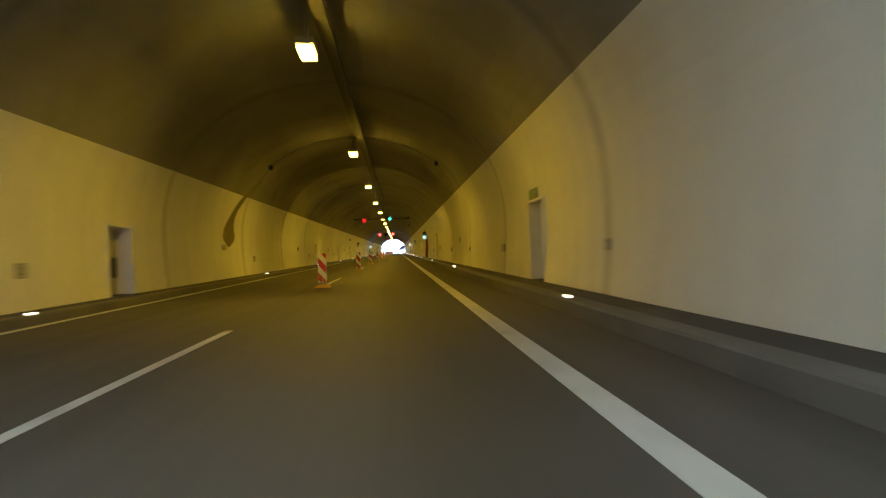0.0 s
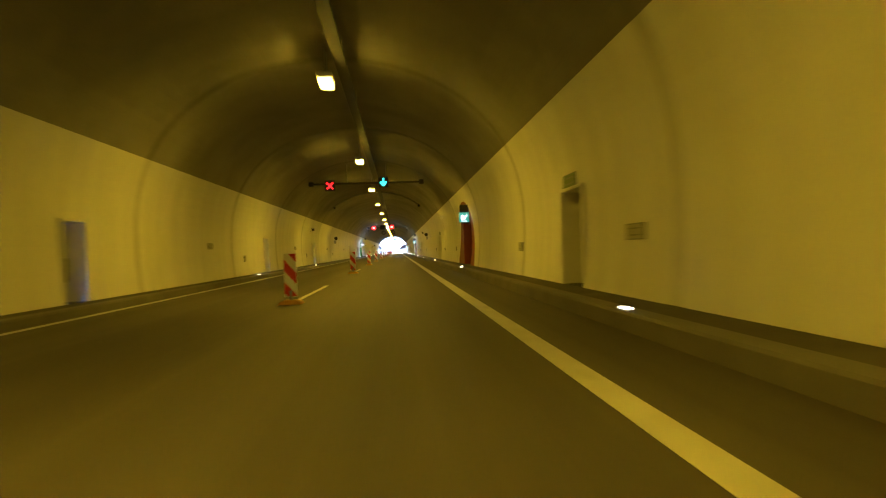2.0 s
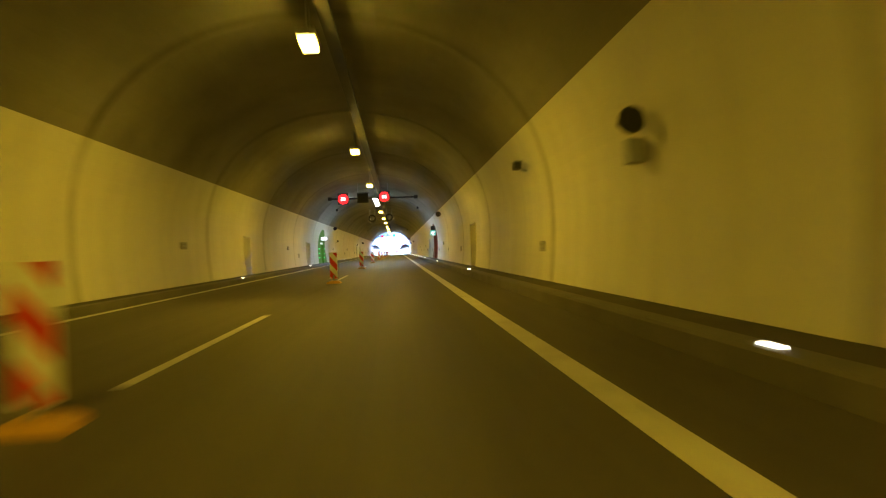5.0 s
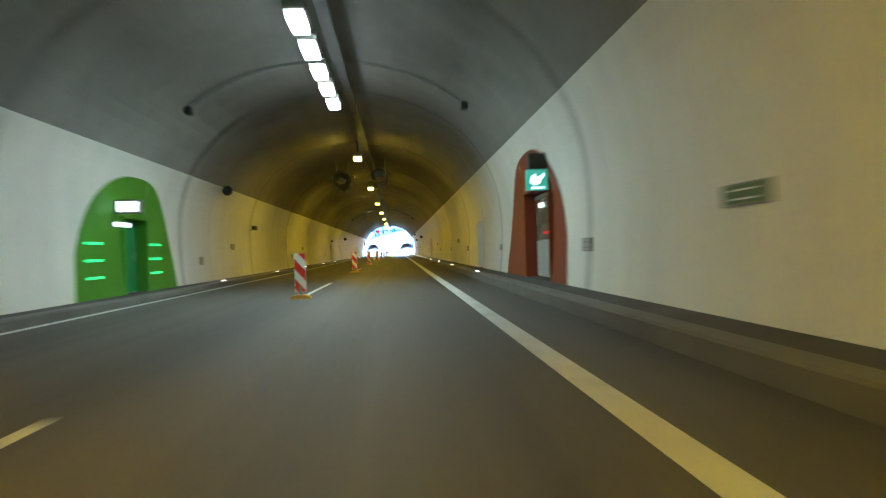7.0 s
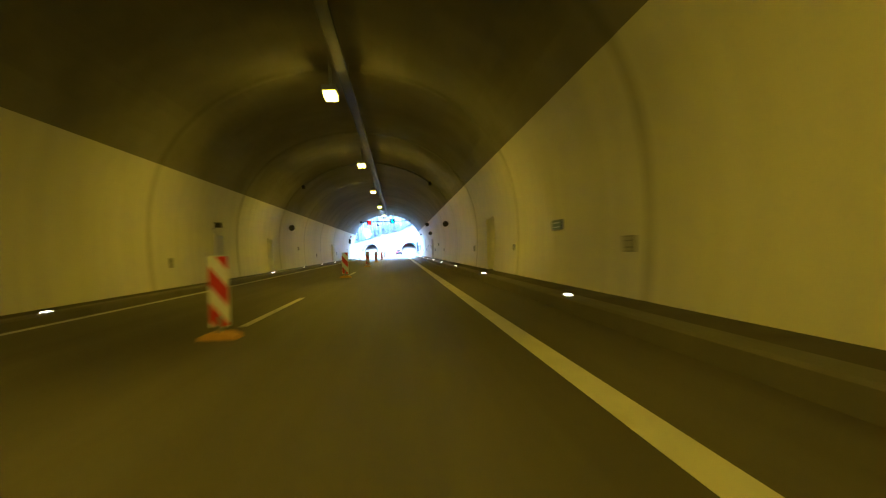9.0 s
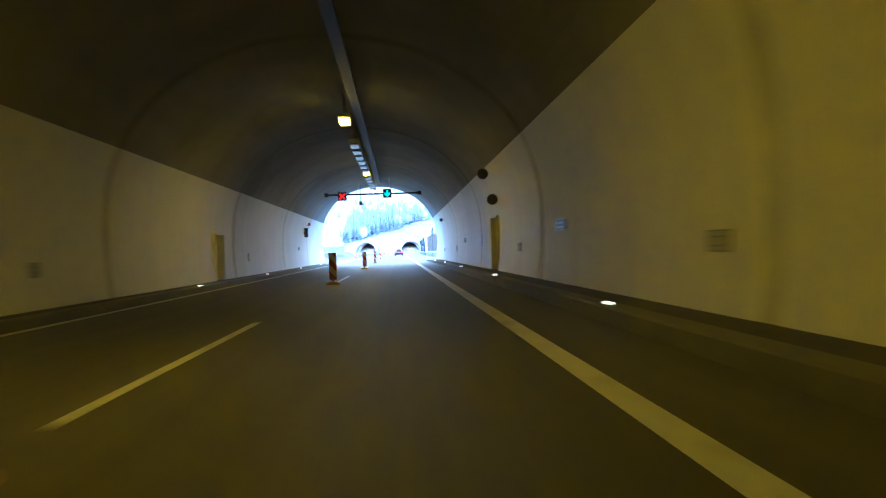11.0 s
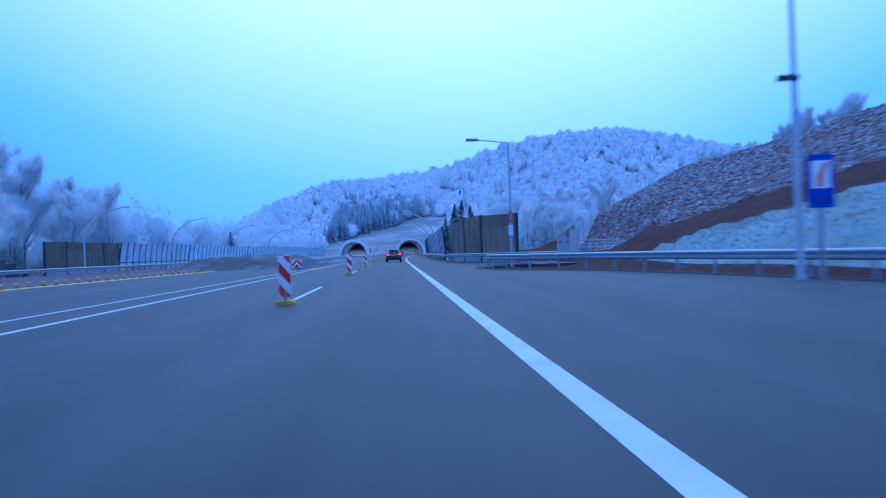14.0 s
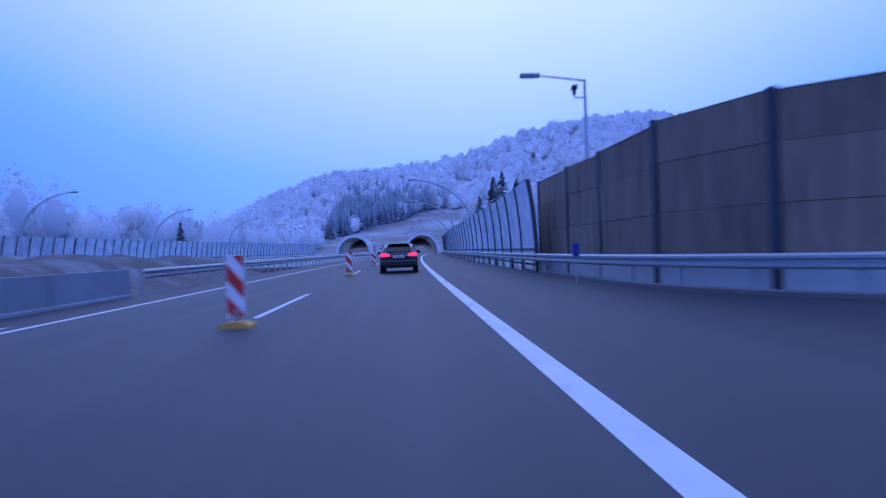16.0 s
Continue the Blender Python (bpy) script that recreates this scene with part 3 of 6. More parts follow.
for n in range(-2, 32):
    y = dash_y(n)
    ob = stripe("lane_dash", [(XD + bend(y - 6.1), y - 6.1), (XD + bend(y), y)], 0.125, M_LANE_PAINT, "white lane dash on asphalt")
    ob["group"] = "lane dashes"


# ---- things in the tunnel ----
def on_left(z):
    return CX - wall_half(z)


def on_right(z):
    return CX + wall_half(z)


def lamp(name, length, glass, label, group):
    t = empty(name, (CX, 0, LAMP_Z))
    bm = bm_new()
    prism(bm, [(-0.23, -0.03), (-0.20, -0.10), (0.20, -0.10), (0.23, -0.03), (0.20, 0.06), (-0.20, 0.06)], 1, -length / 2, length / 2)
    part("housing", bm, M_ALU, t)
    bm = bm_new()
    box(bm, -0.18, 0.18, -length / 2 + 0.05, length / 2 - 0.05, -0.215, -0.101, 0.03)
    part("lens", bm, glass, t, "flat glass lens under the housing")
    for y in (-length / 3, length / 3):
        bm = bm_new()
        rod(bm, (0, y, 0.055), (0, y, 0.80), 0.018)
        box(bm, -0.12, 0.12, y - 0.03, y + 0.03, 0.055, 0.075)
        part("hanger", bm, M_STEEL, t)
    return tagged(t, label, "tunnel lamp", group)


def row(first, ys):
    first.location.y = ys[0]
    for y in ys[1:]:
        m = first.matrix_basis.copy()
        m.translation.y = y
        copy_thing(first, m)


row(lamp("sodium_lamp", 0.85, M_SODIUM_GLASS, "lit yellow sodium lamp hanging under the vault", "sodium lamps along the vault"), sodium_y)
row(lamp("white_lamp", 1.0, M_COLD_GLASS, "lit cold white lamp hanging under the vault", "white lamps at the emergency exit"), white_y + white_back_y)
off_y = [271.2 + 1.75 * k for k in range(14)]
row(lamp("unlit_lamp", 1.15, M_OFF_GLASS, "switched-off grey lamp hanging under the vault", "unlit lamps before the exit"), [y for y in off_y if min(abs(y - s) for s in sodium_y) > 1.0])

tray = empty("cable_tray", (CX + 0.42, 0, 6.18))
bm = bm_new()
prism(bm, [(-0.15, 0.0), (0.15, 0.0), (0.15, 0.07), (0.142, 0.07), (0.142, 0.008), (-0.142, 0.008), (-0.142, 0.07), (-0.15, 0.07)], 1, Y0, 294)
part("tray", bm, M_DARK, tray)
for x, r in ((-0.08, 0.022), (-0.02, 0.03), (0.06, 0.025)):
    bm = bm_new()
    pipe(bm, [(x + 0.01 * math.sin(y), y, 0.01 + r) for y in range(int(Y0), 294, 4)], r, 5)
    part("cable", bm, M_RUBBER, tray)
for k in range(60):
    for x in (-0.14, 0.14):
        bm = bm_new()
        rod(bm, (x, -40 + k * 5.6, 0.0), (x, -40 + k * 5.6, 0.46 - 0.1 * abs(x)), 0.008, sides=5)
        part("hanger", bm, M_STEEL, tray)
tagged(tray, "dark steel cable tray hung along the vault", "cable tray")


# lane signals and their cross bars
def cross_bar(y):
    t = empty("cross_bar", (CX, y, 5.36))
    bm = bm_new()
    box(bm, -3.45, 3.45, -0.06, 0.06, -0.06, 0.06, 0.008)
    part("bar", bm, M_DARK, t)
    for s in (-1, 1):
        bm = bm_new()
        box(bm, s * 3.42 - 0.14, s * 3.42 + 0.14, -0.16, 0.16, -0.14, 0.14, 0.02)
        part("end_bracket", bm, M_DARK, t)
    for x in (-1.2, 1.2):
        bm = bm_new()
        rod(bm, (x, 0, 0.06), (x, 0, 1.2), 0.025)
        part("hanger", bm, M_STEEL, t)
    return tagged(t, "dark steel bar spanning the vault and carrying signals", "sign gantry")


def signal_body(name, x, y, z, w, h):
    t = empty(name, (x, y - 0.16, z))
    bm = bm_new()
    box(bm, -w / 2, w / 2, -0.09, 0.09, -h / 2, h / 2, 0.02)
    part("housing", bm, M_DARK, t)
    bm = bm_new()
    prism(bm, [(-w / 2, h / 2 - 0.03), (-w / 2 - 0.02, h / 2 + 0.01), (w / 2 + 0.02, h / 2 + 0.01), (w / 2, h / 2 - 0.03)], 1, -0.24, 0.0)
    part("hood", bm, M_DARK, t)
    return t


def lane_cross(x, y, z):
    t = signal_body("lane_signal", x, y, z, 0.62, 0.62)
    for a in (45, -45):
        bm = bm_new()
        box(bm, -0.27, 0.27, -0.006, 0.006, -0.05, 0.05, 0.004, m=Matrix.Translation((0, -0.098, 0)) @ Matrix.Rotation(radians(a), 4, "Y"))
        part("stroke", bm, M_RED_LED, t, "glowing red stroke")
    return tagged(t, "lane signal showing a red cross on black", "lane signal", "lane signals")


def lane_arrow(x, y, z):
    t = signal_body("lane_signal", x, y, z, 0.62, 0.62)
    bm = bm_new()
    prism(bm, [(-0.045, 0.24), (0.045, 0.24), (0.045, -0.06), (0.19, 0.07), (0.19, -0.06), (0.0, -0.25), (-0.19, -0.06), (-0.19, 0.07), (-0.045, -0.06)], 1, -0.104, -0.092)
    part("arrow", bm, M_CYAN_LED, t, "glowing cyan down arrow")
    return tagged(t, "lane signal showing a cyan down arrow on black", "lane signal", "lane signals")


def ring(bm, r0, r1, y0, y1, n=28):
    vs = [[bm.verts.new((r * math.cos(2 * math.pi * k / n), y, r * math.sin(2 * math.pi * k / n))) for k in range(n)] for r, y in ((r0, y0), (r1, y0), (r1, y1), (r0, y1))]
    for a, b in zip(vs, vs[1:] + vs[:1]):
        for k in range(n):
            bm.faces.new((a[k], a[(k + 1) % n], b[(k + 1) % n], b[k]))


def speed_sign(x, y, z):
    t = signal_body("speed_sign", x, y, z, 0.84, 0.84)
    bm = bm_new()
    ring(bm, 0.26, 0.38, -0.108, -0.092)
    part("red_ring", bm, M_RED_LED, t, "glowing red ring")
    for bx in (-0.10, 0.10):
        bm = bm_new()
        box(bm, bx - 0.07, bx + 0.07, -0.106, -0.092, -0.13, 0.13, 0.006)
        part("digit_bar", bm, M_WHITE_LED, t, "glowing white bar in place of a digit")
    return tagged(t, "variable speed sign with a glowing red ring", "speed sign", "speed signs")


for y in (84.5, 291.0):
    cross_bar(y)
    lane_cross(-4.1, y, 5.22)
    lane_arrow(-0.8, y, 5.36)
cross_bar(161.6)
speed_sign(-4.2, 161.6, 5.32)
speed_sign(-0.95, 161.6, 5.42)
t = signal_body("blank_sign", -2.65, 161.6, 5.38, 0.9, 0.8)
bm = bm_new()
box(bm, -0.36, 0.36, -0.10, -0.092, -0.32, 0.32)
part("screen", bm, M_RUBBER, t, "blank matt black screen")
tagged(t, "switched-off black sign on the cross bar", "message sign")


# jet fans
def jet_fan(x, y, z):
    t = empty("jet_fan", (x, y, z))
    bm = bm_new()
    prof = [(0.33, 0.0), (0.42, -0.02), (0.44, 0.04), (0.44, 1.0), (0.47, 1.02), (0.47, 2.2), (0.44, 2.22), (0.44, 3.3), (0.42, 3.36), (0.33, 3.34), (0.33, 0.0)]
    n = 28
    rows = [[bm.verts.new((r * math.cos(2 * math.pi * k / n), v, r * math.sin(2 * math.pi * k / n))) for k in range(n)] for r, v in prof]
    for a, b in zip(rows, rows[1:]):
        for k in range(n):
            bm.faces.new((a[k], a[(k + 1) % n], b[(k + 1) % n], b[k]))
    part("casing", bm, M_DARK, t, smooth=False)
    bm = bm_new()
    rod(bm, (0, 1.3, 0), (0, 1.9, 0), 0.12, 0.12, 14)
    part("hub", bm, M_GREY_METAL, t)
    for k in range(8):
        bm = bm_new()
        box(bm, -0.05, 0.05, 1.5, 1.52, 0.10, 0.34, m=Matrix.Rotation(2 * math.pi * k / 8, 4, "Y") @ Matrix.Rotation(0.4, 4, "Z"))
        part("blade", bm, M_GREY_METAL, t)
    for v in (0.9, 2.4):
        for s in (-0.3, 0.3):
            bm = bm_new()
            rod(bm, (s, v, 0.30), (s * 1.2, v, 1.25), 0.03)
            part("bracket", bm, M_STEEL, t)
    return tagged(t, "dark cylindrical jet fan hung from the vault", "jet fan", "jet fans")


jet_fan(-3.07, 191.0, 5.27)
jet_fan(-0.93, 191.0, 5.35)


# niches with their door leaves
def niche(name, side, a, b, top, depth, leaf_mat, floor_z, label, lining=None):
    """A recess behind a wall opening, lined, with a leaf at its back."""
    s = -1 if side == "left" else 1
    xw = (on_left if side == "left" else on_right)(1.0)
    t = structure(empty(name, (xw, (a + b) / 2, floor_z)), label, "door")
    w, h = (b - a) / 2, top - floor_z
    for nm, q in (("lining_side", (0, depth, -w - 0.06, -w, -0.1, h + 0.06)), ("lining_side", (0, depth, w, w + 0.06, -0.1, h + 0.06)),
                  ("lining_top", (0, depth, -w, w, h, h + 0.06)), ("sill", (0.0, depth, -w, w, -0.1, -0.006))):
        bm = bm_new()
        x0, x1 = sorted((s * (q[0] + 0.22 if nm != "sill" else q[0]) - (s * 0.30 if nm != "sill" else 0), s * q[1]))
        box(bm, x0 if s > 0 else x0, x1, *q[2:])
        part(nm, bm, (lining or M_WALL) if nm != "sill" else M_WALK, t)
    bm = bm_new()
    x0, x1 = sorted((s * depth, s * (depth + 0.05)))
    box(bm, x0, x1, -w, w, 0, h, 0.006)
    leaf = part("door_leaf", bm, leaf_mat, t)
    bm = bm_new()
    rod(bm, (s * (depth - 0.05), w * 0.7, h * 0.42), (s * (depth - 0.05), w * 0.7, h * 0.56), 0.014)
    box(bm, *sorted((s * (depth - 0.05), s * depth)), w * 0.7 - 0.012, w * 0.7 + 0.012, h * 0.47, h * 0.5)
    part("handle", bm, M_STEEL, leaf)
    if side == "left" and leaf_mat is M_LEAF_OCHRE:
        bm = bm_new()
        box(bm, *sorted((s * (depth - 0.09), s * (depth - 0.003))), -0.05, w * 0.9, 0.45, 1.0, 0.01)
        part("equipment_box", bm, M_DARK, t, "dark metal box on the back wall")
    return t


for k, (a, b, h) in enumerate(DOORS_RIGHT):
    niche("door_right_%d" % (k + 1), "right", a, b, h, 0.42, M_LEAF_GREY, 0.235, "recessed grey steel service door in the white wall")
for k, (a, b, h) in enumerate(DOORS_LEFT):
    niche("door_left_%d" % (k + 1), "left", a, b, h, 0.42, M_LEAF_OCHRE, 0.17, "recessed dull yellow service door in the white wall")


def wall_bell(side, y0, y1, top, mid):
    """Half outlines of the painted bell round an opening: (y, z) from one foot over the top to the other."""
    out = []
    n = 30
    for k in range(n + 1):
        u = -1 + 2 * k / n
        z = top * (1 - abs(u) ** 2.6) ** 0.55
        out.append((mid + (u * (y1 - mid) if u > 0 else u * (mid - y0)), z))
    return out


def bell_paint(name, side, y0, y1, top, hole, mat, floor_z, parent):
    """A coat of paint 5 mm proud of the curved wall, with the opening left free."""
    at = on_left if side == "left" else on_right
    s = 1 if side == "left" else -1
    bm = bm_new()
    prof = wall_bell(side, y0, y1, top, (hole[0] + hole[1]) / 2)

    def height(y):
        for (ya, za), (yb, zb) in zip(prof, prof[1:]):
            if ya <= y <= yb:
                return za + (zb - za) * (y - ya) / max(1e-6, yb - ya)
        return 0.0
    ys = sorted({*(y for y, _ in prof), hole[0], hole[1]})
    for a, b in zip(ys, ys[1:]):
        low = hole[2] if hole[0] - 1e-6 <= a and b <= hole[1] + 1e-6 else floor_z - 0.02
        ha, hb = max(height(a), low), max(height(b), low)
        n = 6
        for k in range(n):
            q = []
            for y, h in ((a, ha), (b, hb)):
                za, zb = low + (h - low) * k / n, low + (h - low) * (k + 1) / n
                q.append((y, za))
                q.append((y, zb))
            (ya, z1), (_, z2), (yb, z3), (_, z4) = q
            if z2 - z1 + z4 - z3 < 1e-4:
                continue
            bm.faces.new([bm.verts.new((at(z) + s * 0.005, y, z)) for y, z in ((ya, z1), (yb, z3), (yb, z4), (ya, z2))])
    bmesh.ops.remove_doubles(bm, verts=bm.verts, dist=0.0005)
    ob = part(name, bm, mat, parent)
    return ob


def call_point(a, b, top):
    """An emergency call point: orange bell, glazed recess, lit phone sign above."""
    t = structure(niche("call_point", "right", a, b, top, 0.36, M_LEAF_GREY, 0.235, "", M_ORANGE_WALL), "emergency call recess with an orange painted surround", "emergency niche")
    off = t.location.copy()
    ob = bell_paint("painted_surround", "right", a - 1.5, b + 3.1, 3.5, (a, b, top), M_ORANGE_WALL, 0.235, t)
    ob.location = -off
    m = (b - a) / 2
    for y0, y1 in ((-m + 0.05, -0.02), (0.02, m - 0.05)):
        bm = bm_new()
        box(bm, 0.24, 0.27, y0, y1, 1.0, 2.1)
        part("pane", bm, M_BOOTH_GLASS, t, "glazed panel tinted with the yellow wall's reflection")
        bm = bm_new()
        box(bm, 0.23, 0.28, y0, y1, 0.02, 0.98, 0.01)
        part("lower_panel", bm, M_LEAF_GREY, t)
    bm = bm_new()
    box(bm, 0.22, 0.29, -m, m, 2.1, 2.2, 0.01)
    part("transom", bm, M_ALU, t)
    bm = bm_new()
    box(bm, 0.19, 0.235, -0.25, 0.35, 1.14, 1.22, 0.006)
    part("red_strip", bm, M_RED_DIM, t, "glowing red strip")
    bm = bm_new()
    box(bm, 0.18, 0.235, 0.4, 0.75, 1.86, 1.98, 0.006)
    part("indicator", bm, M_WHITE_LED, t, "small lit indicator")
    # the sign stands out from the wall and faces the traffic
    y = a - 0.05
    sg = empty("phone_sign", (on_right(2.8) - 0.28, y, 2.62))
    bm = bm_new()
    box(bm, -0.25, 0.25, -0.08, 0.08, -0.24, 0.24, 0.02)
    part("housing", bm, M_TEAL_SIGN, sg, "lit teal sign box")
    bm = bm_new()
    pts = [(-0.17, -0.05), (-0.15, 0.08), (-0.05, 0.13), (-0.02, 0.05), (0.06, 0.08), (0.15, 0.15), (0.17, 0.08), (0.08, 0.0), (0.05, -0.10), (-0.08, -0.13)]
    prism(bm, pts, 1, -0.092, -0.082)
    part("phone_symbol", bm, M_WHITE_LED, sg, "glowing white handset shape")
    bm = bm_new()
    box(bm, -0.15, 0.15, -0.092, -0.082, -0.21, -0.17)
    part("symbol_bar", bm, M_WHITE_LED, sg)
    bm = bm_new()
    box(bm, -0.20, 0.24, -0.14, 0.14, 0.245, 0.62, 0.03)
    part("lamp_box", bm, M_DARK, sg, "dark box over the sign")
    bm = bm_new()
    rod(bm, (0.22, 0, 0.1), (0.36, 0, 0.1), 0.03)
    part("arm", bm, M_STEEL, sg)
    tagged(sg, "lit teal emergency phone sign on the wall", "emergency sign", "phone signs")
    return t


for a, b, h in CALL_POINTS:
    call_point(a, b, h)

# green emergency exit on the other side
a, b, h = EXIT_DOOR
ex = niche("emergency_exit", "left", a, b, h, 0.25, M_GREEN_DOOR, 0.17, "green painted emergency exit with a door in the wall", M_GREEN_WALL)
ob = bell_paint("painted_surround", "left", a - 2.8, b + 2.4, 3.34, (a, b, h), M_GREEN_WALL, 0.17, ex)
ob.location = -ex.location
xw = on_left(1.1) - ex.location.x
for z in (0.50, 0.92, 1.34):
    for y in (a - 1.7, b + 0.75):
        bm = bm_new()
        box(bm, xw + 0.01, xw + 0.05, y - (a + b) / 2 - 0.42, y - (a + b) / 2 + 0.42, z - 0.03, z + 0.03, 0.006)
        part("light_strip", bm, M_GREEN_LED, ex, "glowing green strip")
sg = empty("exit_sign", (on_left(2.6) + 0.05, a - 0.45, 2.45))
bm = bm_new()
box(bm, -0.02, 0.62, -0.09, 0.09, -0.17, 0.19, 0.02)
part("housing", bm, M_GREY_METAL, sg)
bm = bm_new()
box(bm, 0.03, 0.57, -0.102, -0.092, -0.12, 0.14, 0.01)
part("face", bm, M_WHITE_LED, sg, "glowing white face")
tagged(sg, "lit white exit sign standing out from the wall", "emergency sign")
sg = empty("wall_light", (on_left(2.1) + 0.02, a - 0.1, 2.02))
bm = bm_new()
box(bm, 0.0, 0.10, -0.42, 0.42, -0.06, 0.06, 0.03)
part("diffuser", bm, M_WHITE_LED, sg, "glowing white tube")
bm = bm_new()
box(bm, -0.03, 0.0, -0.46, 0.46, -0.08, 0.08, 0.01)
part("back_plate", bm, M_DARK, sg)
tagged(sg, "lit white tube lamp over the exit door", "wall lamp")


# small plates, signs, speakers and boxes on the walls
def plate(side, y, z, w, h, mat, name, label, group, cat, two_tone=False):
    s = 1 if side == "left" else -1
    x = (on_left if side == "left" else on_right)(z)
    t = empty(name, (x, y, z))
    bm = bm_new()
    box(bm, *sorted((s * -0.03, s * 0.035)), -w / 2, w / 2, -h / 2, h / 2, 0.006)
    part("backing", bm, M_GREY_METAL, t)
    bm = bm_new()
    box(bm, *sorted((s * 0.0352, s * 0.042)), -w / 2 + 0.02, w / 2 - 0.02, -h / 2 + 0.02, h / 2 - 0.02)
    part("face", bm, mat, t)
    for q in (-0.2, 0.2):
        bm = bm_new()
        box(bm, *sorted((s * 0.0422, s * 0.046)), -w * 0.3, w * 0.3, q * h - 0.02 * h - 0.008, q * h + 0.008)
        part("bar", bm, M_WHITE if two_tone else M_PLATE_INK, t)
    return tagged(t, label, cat, group)


for y in (21.5, 42.3, 63.1, 84.1, 105.0, 125.9, 146.7, 166.5, 187.6, 208.6, 229.5, 250.4, 262.8):
    plate("right", y, 1.07, 0.5, 0.26, M_PLATE, "wall_plate", "small grey plate on the white tunnel wall", "plates along the wall", "wall plate")
for y in (10.7, 31.6, 93.9, 155.9, 176.8, 198.0, 218.8):
    plate("right", y, 1.07, 0.26, 0.2, M_PLATE, "wall_plate", "small square grey plate on the white tunnel wall", "plates along the wall", "wall plate")
for y in (28.2, 48.7, 69.7, 90.6, 111.4, 132.4, 153.4, 183.6, 204.6, 246.4, 290.6):
    plate("left", y, 1.5, 0.6, 0.24, M_PLATE, "wall_plate", "small grey plate on the white tunnel wall", "plates along the wall", "wall plate")
for y in (13.2, 33.8, 54.4, 75.2, 96.0, 116.8, 157.9, 178.9, 199.4, 219.9, 256.4):
    plate("left", y, 0.95, 0.34, 0.3, M_PLATE, "wall_plate", "small square grey plate low on the white tunnel wall", "plates along the wall", "wall plate")
plate("right", 36.5, 1.6, 0.45, 0.3, M_PLATE, "wall_plate", "grey plate on the white tunnel wall", "plates along the wall", "wall plate")
plate("right", 53.8, 1.25, 0.75, 0.26, M_PLATE, "wall_plate", "long grey plate on the white tunnel wall", "plates along the wall", "wall plate")
for y in (160.85, 192.8, 213.2, 257.7, 279.1):
    plate("right", y, 1.55, 0.9, 0.24, M_GREEN_SIGN, "evacuation_sign", "small green evacuation sign on the tunnel wall", "evacuation signs", "emergency sign", True)
for y in (16.4, 57.4, 99.0):
    plate("right", y, 2.42, 0.95, 0.3, M_GREEN_SIGN, "door_plate", "dull green plate over a service door", "plates over the service doors", "wall plate")
plate("right", 272.0, 1.42, 0.5, 0.4, M_WHITE, "wall_plate", "white plate on the tunnel wall", "plates along the wall", "wall plate")
plate("right", 304.85, 1.81, 0.5, 0.32, M_PLATE, "wall_plate", "grey plate on the wall beside the tunnel mouth", "plates along the wall", "wall plate")
plate("right", 284.5, 1.12, 0.5, 0.36, M_WHITE, "wall_plate", "white plate on the tunnel wall", "plates along the wall", "wall plate")
plate("right", 295.2, 1.05, 0.34, 0.26, M_PLATE, "wall_plate", "small bluish grey plate on the tunnel wall", "plates along the wall", "wall plate")
plate("left", 274.8, 1.02, 0.45, 0.36, M_WHITE, "wall_plate", "white plate on the tunnel wall", "plates along the wall", "wall plate")


def speaker(side, y, z, r=0.2):
    s = 1 if side == "left" else -1
    x = (on_left if side == "left" else on_right)(z)
    t = empty("loudspeaker", (x, y, z))
    bm = bm_new()
    rod(bm, (s * -0.08, 0, 0), (s * 0.22, 0, 0), 0.025)
    part("bracket", bm, M_STEEL, t)
    bm = bm_new()
    rod(bm, (s * 0.24, 0.16, 0.0), (s * 0.24, -0.02, 0.0), 0.07, 0.09, 14)
    rod(bm, (s * 0.24, -0.02, 0.0), (s * 0.24, -0.26, -0.03), 0.09, r, 14)
    part("horn", bm, M_DARK, t)
    if 118 < y < 120:
        bm = bm_new()
        box(bm, *sorted((s * 0.0, s * 0.24)), -0.16, 0.16, -0.62, -0.26, 0.02)
        part("amplifier_box", bm, M_CABINET_PALE, t, "pale grey metal box under the horn")
    return tagged(t, "dark horn loudspeaker on a wall bracket", "loudspeaker", "loudspeakers")


for side, y, z in (("right", 119.0, 2.85), ("right", 157.8, 3.72), ("right", 244.0, 2.9), ("right", 266.4, 2.85), ("right", 266.6, 3.8), ("right", 292.3, 3.36), ("left", 118.5, 2.75), ("left", 242.0, 2.88), ("left", 181.0, 3.75)):
    speaker(side, y, z, 0.13 if y > 290 else 0.2)


def wall_camera(side, y, z):
    s = 1 if side == "left" else -1
    x = (on_left if side == "left" else on_right)(z)
    t = empty("wall_camera", (x, y, z))
    bm = bm_new()
    rod(bm, (s * -0.05, 0, -0.1), (s * 0.25, 0, 0), 0.02)
    part("arm", bm, M_STEEL, t)
    bm = bm_new()
    box(bm, s * 0.25 - 0.09, s * 0.25 + 0.09, -0.25, 0.2, -0.05, 0.13, 0.02)
    part("body", bm, M_DARK, t)
    bm = bm_new()
    box(bm, s * 0.25 - 0.11, s * 0.25 + 0.11, -0.33, 0.2, 0.135, 0.15)
    part("sun_shield", bm, M_GREY_METAL, t)
    return tagged(t, "dark surveillance camera on a wall arm", "camera", "wall cameras")


for side, y, z in (("right", 127.0, 3.2), ("left", 98.0, 3.0), ("left", 224.7, 2.3), ("left", 187.0, 2.4)):
    wall_camera(side, y, z)

